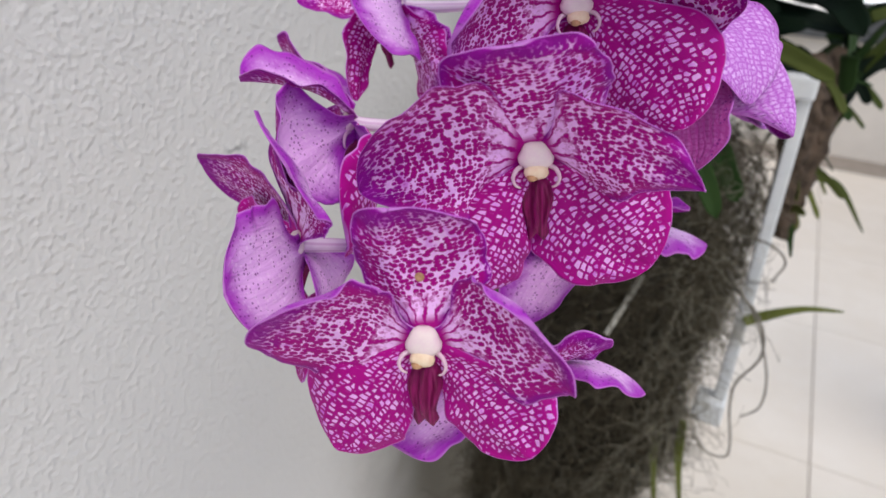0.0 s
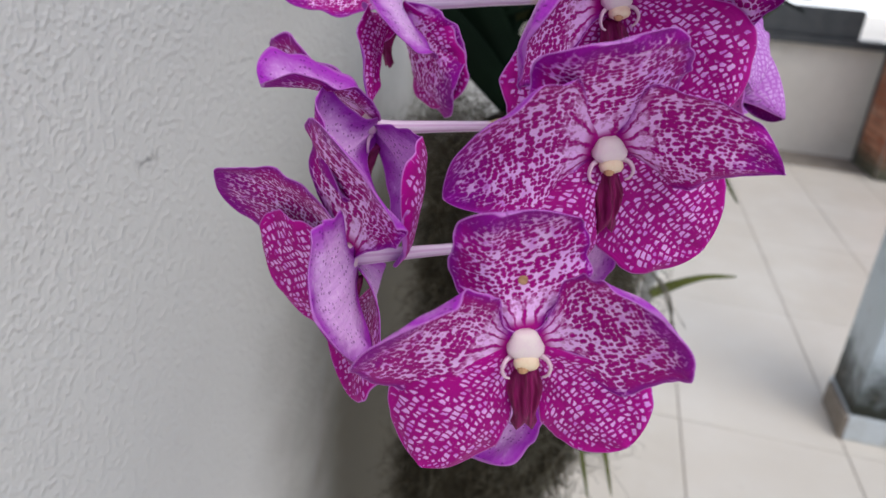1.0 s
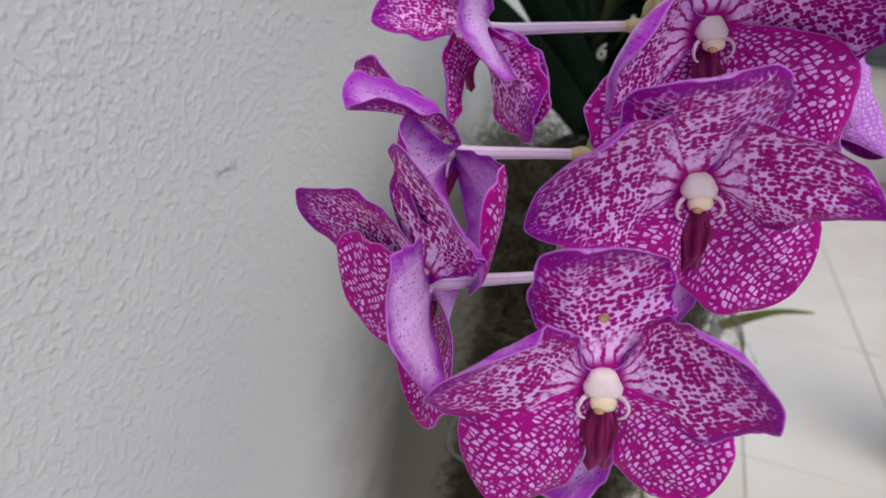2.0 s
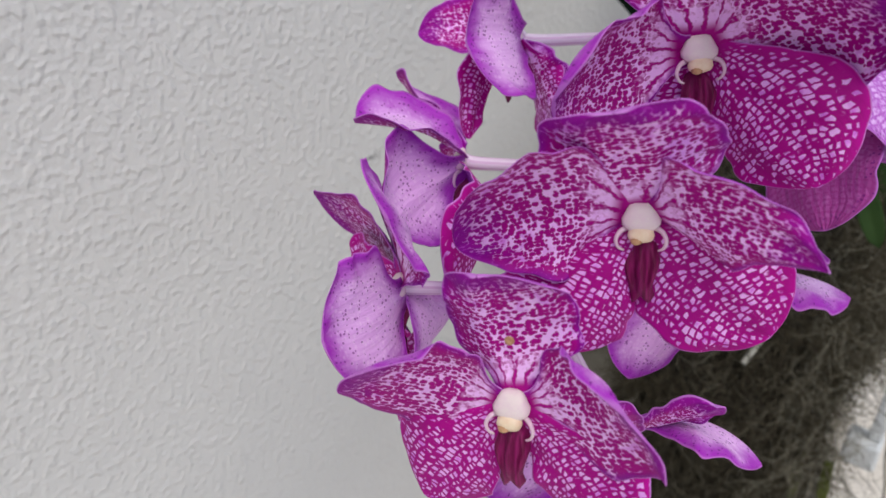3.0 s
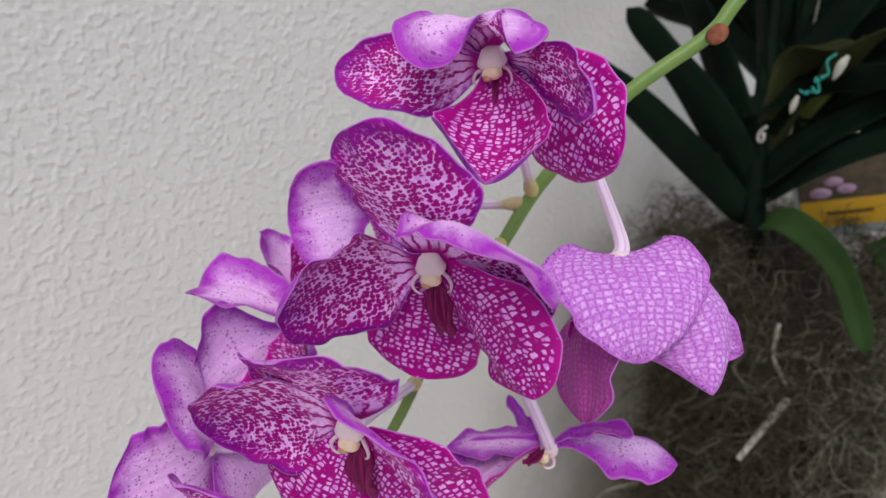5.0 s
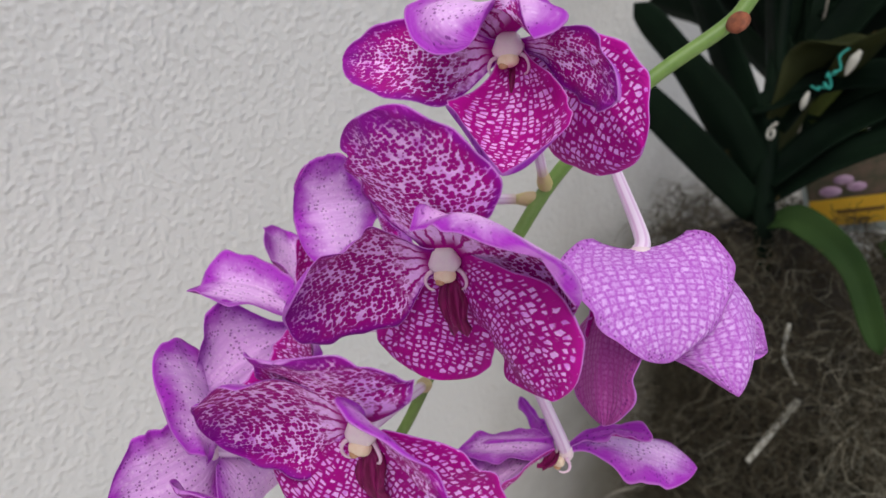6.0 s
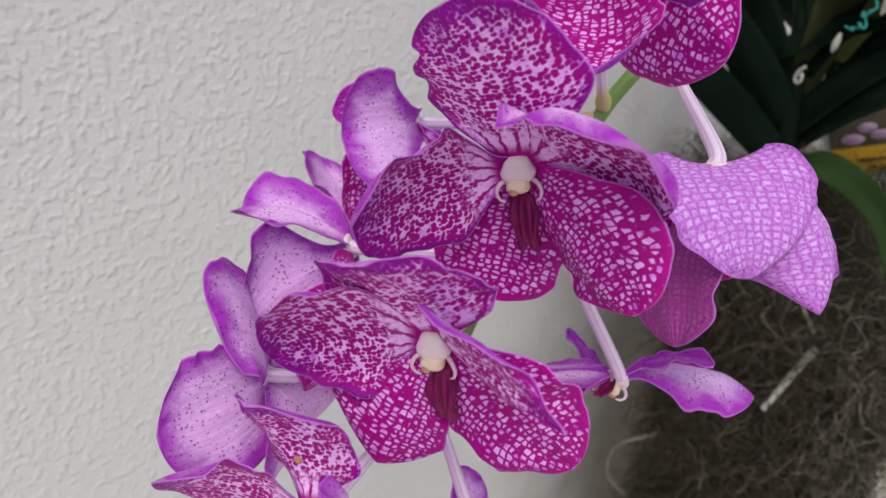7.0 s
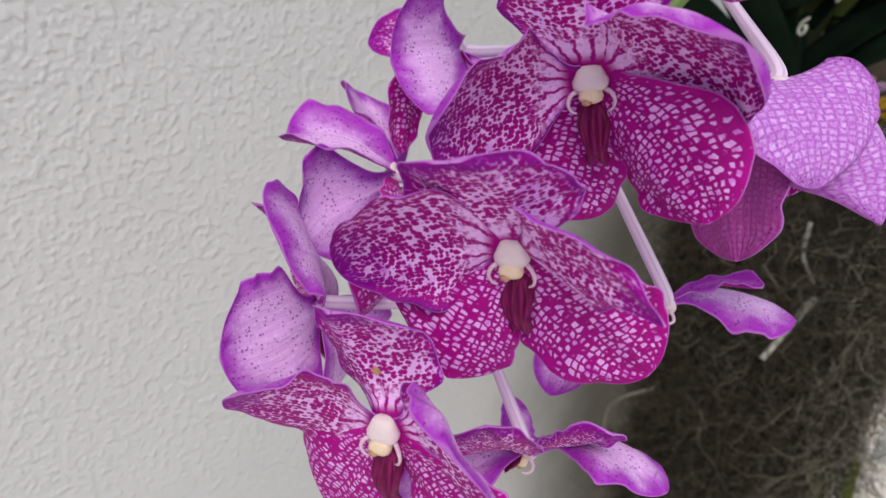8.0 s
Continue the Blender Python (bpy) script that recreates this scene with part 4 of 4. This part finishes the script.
def moss(name, count, seed, centre, spread, z_top, z_low, mat, reach=0.03, rad=0.0005, sector=(0.0, 2 * math.pi)):
    """Tangled hanging fibres round an uneven column."""
    rnd = random.Random(seed)
    verts, faces = [], []
    for _ in range(count):
        t = rnd.random() ** 0.8
        z = z_top + (z_low - z_top) * t
        a = rnd.uniform(*sector)
        swell = girth(t)
        lump = 0.82 + 0.3 * noise.noise(Vector((math.cos(a) * 1.3, math.sin(a) * 1.3, z * 9)))
        r = swell * lump * rnd.uniform(0.86, 1.06)
        wide = 1.0 + 0.12 * t
        lean = drift(t)
        p = Vector((centre[0] + lean + spread[0] * wide * r * math.cos(a), centre[1] + spread[1] * r * math.sin(a), z))
        d = Vector((rnd.gauss(0, 1), rnd.gauss(0, 1), rnd.gauss(-0.5, 0.8))).normalized()
        n = rnd.randint(6, 10)
        step = rnd.uniform(0.5, 1.4) * reach / n * 2.2
        path = []
        home = Vector((centre[0] + lean, centre[1], z))
        if rnd.random() < 0.05:
            step *= 1.7
        for _ in range(n):
            path.append(p.copy())
            d = (d + Vector((rnd.gauss(0, 0.55), rnd.gauss(0, 0.55), rnd.gauss(-0.12, 0.5))) + (home - p) * 0.9).normalized()
            p = p + d * step
        fine = rad * rnd.uniform(0.5, 1.5)
        v, f, _ = tube_data(path, lambda s: fine * (1 - 0.4 * s), 3, len(verts))
        verts += v
        faces += f
    return put(name, mesh_of(name, verts, faces, [mat]))


HEART = (-0.065, 0.840)
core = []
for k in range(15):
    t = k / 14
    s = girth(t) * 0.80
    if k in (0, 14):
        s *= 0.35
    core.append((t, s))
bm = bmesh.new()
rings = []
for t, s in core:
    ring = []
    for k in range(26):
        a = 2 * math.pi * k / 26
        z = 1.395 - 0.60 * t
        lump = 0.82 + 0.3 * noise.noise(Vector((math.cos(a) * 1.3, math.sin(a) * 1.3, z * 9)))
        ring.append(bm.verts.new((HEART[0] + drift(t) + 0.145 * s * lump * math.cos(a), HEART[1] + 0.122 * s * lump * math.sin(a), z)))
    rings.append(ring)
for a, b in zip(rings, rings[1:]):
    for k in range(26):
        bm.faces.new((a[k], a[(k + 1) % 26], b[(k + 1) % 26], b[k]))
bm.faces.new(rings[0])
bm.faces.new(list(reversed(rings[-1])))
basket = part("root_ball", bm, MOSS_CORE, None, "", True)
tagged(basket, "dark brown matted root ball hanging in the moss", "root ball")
tagged(moss("hanging_moss", 24000, 5, HEART, (0.152, 0.122), 1.41, 0.78, MOSS, 0.030, 0.0004), "grey-brown hanging moss tangled round the orchid roots", "moss", kind="stuff")

tagged(moss("hanging_moss", 4200, 9, (0.035, 0.955), (0.062, 0.055), 1.41, 1.02, MOSS, 0.028), "grey-brown moss clump hanging behind the rack", "moss", kind="stuff")

tagged(moss("hanging_moss", 2000, 21, HEART, (0.160, 0.130), 1.36, 0.80, WISP, 0.042, 0.0004, (-0.9, 0.9)), "pale grey wisps hanging loose from the moss", "moss", kind="stuff")


def root(points, r, mat, label):
    ob = tube("aerial_root", points, lambda t: r * (1 - 0.35 * t), mat, None, "", 8, 30)
    return tagged(ob, label, "root", "roots hanging out of the moss")


root([(-0.028, 0.768, 1.256), (-0.037, 0.742, 1.226), (-0.048, 0.722, 1.191)], 0.0042, ROOT, "stiff pale grey aerial root")
root([(-0.050, 0.760, 1.330), (-0.046, 0.752, 1.300), (-0.034, 0.757, 1.276), (-0.028, 0.768, 1.256)], 0.0022, ROOT, "thin pale root in the moss")
root([(0.052, 0.850, 1.250), (0.0936, 0.83, 1.2104), (0.1142, 0.83, 1.1685), (0.1262, 0.83, 1.130), (0.1263, 0.83, 1.0962), (0.1099, 0.83, 1.0761)], 0.0017, DARK_ROOT, "grey crooked hanging root")
root([(0.050, 0.852, 1.240), (0.0975, 0.83, 1.2117), (0.1128, 0.83, 1.1641), (0.0945, 0.83, 1.1194), (0.0962, 0.83, 1.0813), (0.1068, 0.83, 1.0388), (0.1071, 0.83, 1.0143), (0.0845, 0.83, 1.0112), (0.0636, 0.83, 1.0304)], 0.0017, DARK_ROOT, "long grey hooked hanging root")
root([(-0.162, 0.747, 1.073), (-0.202, 0.728, 1.037), (-0.206, 0.724, 0.992), (-0.182, 0.729, 0.971)], 0.0016, DARK_ROOT, "thin dark looped root")


def sprig(points, w, mat, label, roll=0.7):
    ob = leaf("narrow_leaf", points, w, mat, None, 0.15, blunt=0.0, roll=roll, taper=0.75)
    return tagged(ob, label, "leaf", "narrow leaves below the moss")


sprig([(0.085, 0.872, 1.180), (0.1007, 0.88, 1.188), (0.143, 0.88, 1.2125), (0.184, 0.88, 1.2225)], 0.013, SPRIG, "narrow green leaf pointing out of the moss")
sprig([(0.022, 0.806, 1.061), (0.025, 0.793, 1.016), (0.051, 0.728, 0.954)], 0.012, SPRIG, "narrow olive leaf hanging below the moss")
sprig([(0.050, 0.806, 1.061), (0.056, 0.789, 1.016), (0.079, 0.736, 0.960)], 0.011, SPRIG, "narrow green leaf hanging below the moss")
sprig([(0.112, 1.093, 1.320), (0.157, 1.097, 1.310), (0.200, 1.081, 1.259)], 0.012, OLIVE, "thin curved olive leaf on the bark")
sprig([(0.095, 1.037, 1.275), (0.110, 1.031, 1.258), (0.121, 1.014, 1.224)], 0.014, FRESH, "short green leaf on the bark")

# white rack that carries the plants
rack = thing("plant_rack", "white plastic plant rack with square foot", "plant rack")
part("post", box((0.075, 0.884, 1.058), (0.090, 0.897, 1.448), 0.003), PLASTIC, rack)
part("top_bar", box((0.040, 0.874, 1.449), (0.092, 0.906, 1.474), 0.004), PLASTIC, rack)
part("foot", box((0.054, 0.870, 1.024), (0.092, 0.908, 1.0575), 0.004), PLASTIC, rack)
tube("wire_hook", [(0.045, 0.871, 1.286), (0.084, 0.854, 1.292), (0.110, 0.871, 1.269), (0.103, 0.887, 1.235)], 0.0014, DARK_ROOT, rack, "rusty wire hook", 6)

wire = tube("hanging_wire", [(-0.118, 0.872, 1.40), (-0.125, 0.905, 1.70), (-0.125, 0.93, 2.30), (-0.12, 0.93, 3.30)], 0.0012, DARK_ROOT, None, "", 6, 12)
tagged(wire, "thin dark wire from which the orchid hangs", "wire")

# second plant on the bark
other = thing("leafy_plant", "green strap-leaved plant growing on a bark slab", "plant")
rnd = random.Random(4)
for k in range(26):
    base = Vector((0.115 + rnd.uniform(-0.02, 0.03), 1.24 + rnd.uniform(-0.05, 0.05), rnd.uniform(1.38, 1.56)))
    way = Vector((rnd.uniform(-0.5, 1.0), rnd.uniform(-0.5, 0.4), rnd.uniform(-0.7, 0.8))).normalized()
    end = base + way * rnd.uniform(0.06, 0.15)
    leaf("leaf", [base, base.lerp(end, 0.5) + Vector((0, 0, 0.012)), end], rnd.uniform(0.016, 0.034), (FRESH, LEAF, OLIVE)[k % 3], other, 0.25, roll=rnd.uniform(0, 1.4))

def bark_piece(points, r, seed):
    """A lumpy, fissured length of bark."""
    rnd = random.Random(seed)
    v, f, _ = tube_data(spline(points, 40), r, 16)
    out = []
    for p in v:
        q = p * 60
        out.append(p + Vector((noise.noise(q), noise.noise(q + Vector((9, 0, 0))), 0.5 * noise.noise(q + Vector((0, 9, 0))))) * r * 0.55)
    ob = put("bark_slab", mesh_of("bark_slab", out, f, [BARK], smooth=False))
    return tagged(ob, "rough dark bark slab hanging behind the rack", "bark", "bark behind the rack")


bark_piece([(0.084, 1.149, 1.467), (0.095, 1.093, 1.377), (0.095, 1.037, 1.241)], 0.022, 3)
bark_piece([(0.112, 1.160, 1.480), (0.118, 1.110, 1.400), (0.110, 1.060, 1.300)], 0.013, 5)
rnd = random.Random(8)
for k in range(12):
    t = rnd.random()
    base = Vector((0.088 + 0.02 * rnd.random(), 1.14 - 0.10 * t, 1.455 - 0.20 * t))
    way = Vector((rnd.uniform(0.2, 1.0), rnd.uniform(-0.8, 0.1), rnd.uniform(-0.9, 0.3))).normalized()
    end = base + way * rnd.uniform(0.04, 0.08)
    leaf("leaf", [base, base.lerp(end, 0.5) + Vector((0, 0, 0.006)), end], rnd.uniform(0.008, 0.018), (FRESH, SPRIG, OLIVE)[k % 3], other, 0.25, roll=rnd.uniform(0, 1.4))

# plant label
card = thing("plant_label", "yellow and photo printed plant label on the pot", "plant label")
m = Matrix.Translation((-0.054, 0.884, 1.428)) @ Matrix.Rotation(radians(21), 4, "Z") @ Matrix.Rotation(radians(12), 4, "X") @ Matrix.Rotation(radians(-18), 4, "Y") @ Matrix.Scale(1.3, 4)
card.matrix_world = m
face = part("card", box((-0.038, 0.0, -0.034), (0.044, 0.0012, 0.036), 0.0004, 1), CARD, card, "pale grey card")
part("yellow_band", box((-0.034, -0.0010, -0.026), (0.034, -0.0002, -0.002)), YELLOW, face, "yellow printed band")
part("print_line", box((-0.016, -0.0016, -0.015), (0.016, -0.0011, -0.012)), INK, face, "unreadable line of print")
part("photo", box((-0.034, -0.0010, -0.0015), (0.034, -0.0002, 0.033)), PHOTO, face, "dark printed photograph")
for dx, dz, w in ((-0.018, 0.005, 0.008), (0.000, 0.007, 0.007), (-0.008, 0.014, 0.007)):
    blob("printed_bloom", [((dx, -0.0011, dz), (w, 0, 0), (0, 0, w * 0.6)), ((dx, -0.0015, dz), (w * 0.95, 0, 0), (0, 0, w * 0.55))], PINK, face, "", 10)
rnd = random.Random(31)
knot = [(-0.0690 + rnd.uniform(-0.004, 0.004) + 0.0012 * k, 0.764 + rnd.uniform(-0.004, 0.004), 1.5480 + rnd.uniform(-0.005, 0.006) + 0.0008 * k) for k in range(11)] + [(-0.0545, 0.766, 1.563), (-0.0563, 0.763, 1.573), (-0.0520, 0.768, 1.579)]
twine = tube("twine", knot, 0.0010, TEAL, None, "", 6, 90)
tagged(twine, "teal twine knotted round the plant", "twine")
tube("cotton_scrap", [(-0.0465, 0.778, 1.5765), (-0.0490, 0.774, 1.569), (-0.0533, 0.777, 1.557)], lambda t: 0.0040 * math.sin(math.pi * min(0.96, max(0.12, t))) ** 0.6, ROOT, twine, "white cotton scrap", 8, 14)
tube("cotton_scrap", [(-0.0827, 0.785, 1.538), (-0.0835, 0.782, 1.530), (-0.0857, 0.784, 1.522)], lambda t: 0.0030 * math.sin(math.pi * min(0.96, max(0.12, t))) ** 0.6, ROOT, twine, "white cotton scrap", 8, 12)

# ---- floor tiles, the pieces ----
tile_mesh = bpy.data.meshes.new("tile")
bm = box((-0.295, -0.575, -0.012), (0.295, 0.575, 0.0), 0.0015, 1)
bm.to_mesh(tile_mesh)
bm.free()
tile_mesh.materials.append(TILE)
for i in range(-1, 11):
    for j in range(-5, 5):
        x, y = 0.440 + 0.595 * i + 0.2975, 2.414 + 1.155 * j + 0.5775
        if y + 0.58 > 7.68 or x - 0.3 < -0.80:
            continue
        t = put("tile", tile_mesh, floor)
        t.location = (x, y, 0.0)
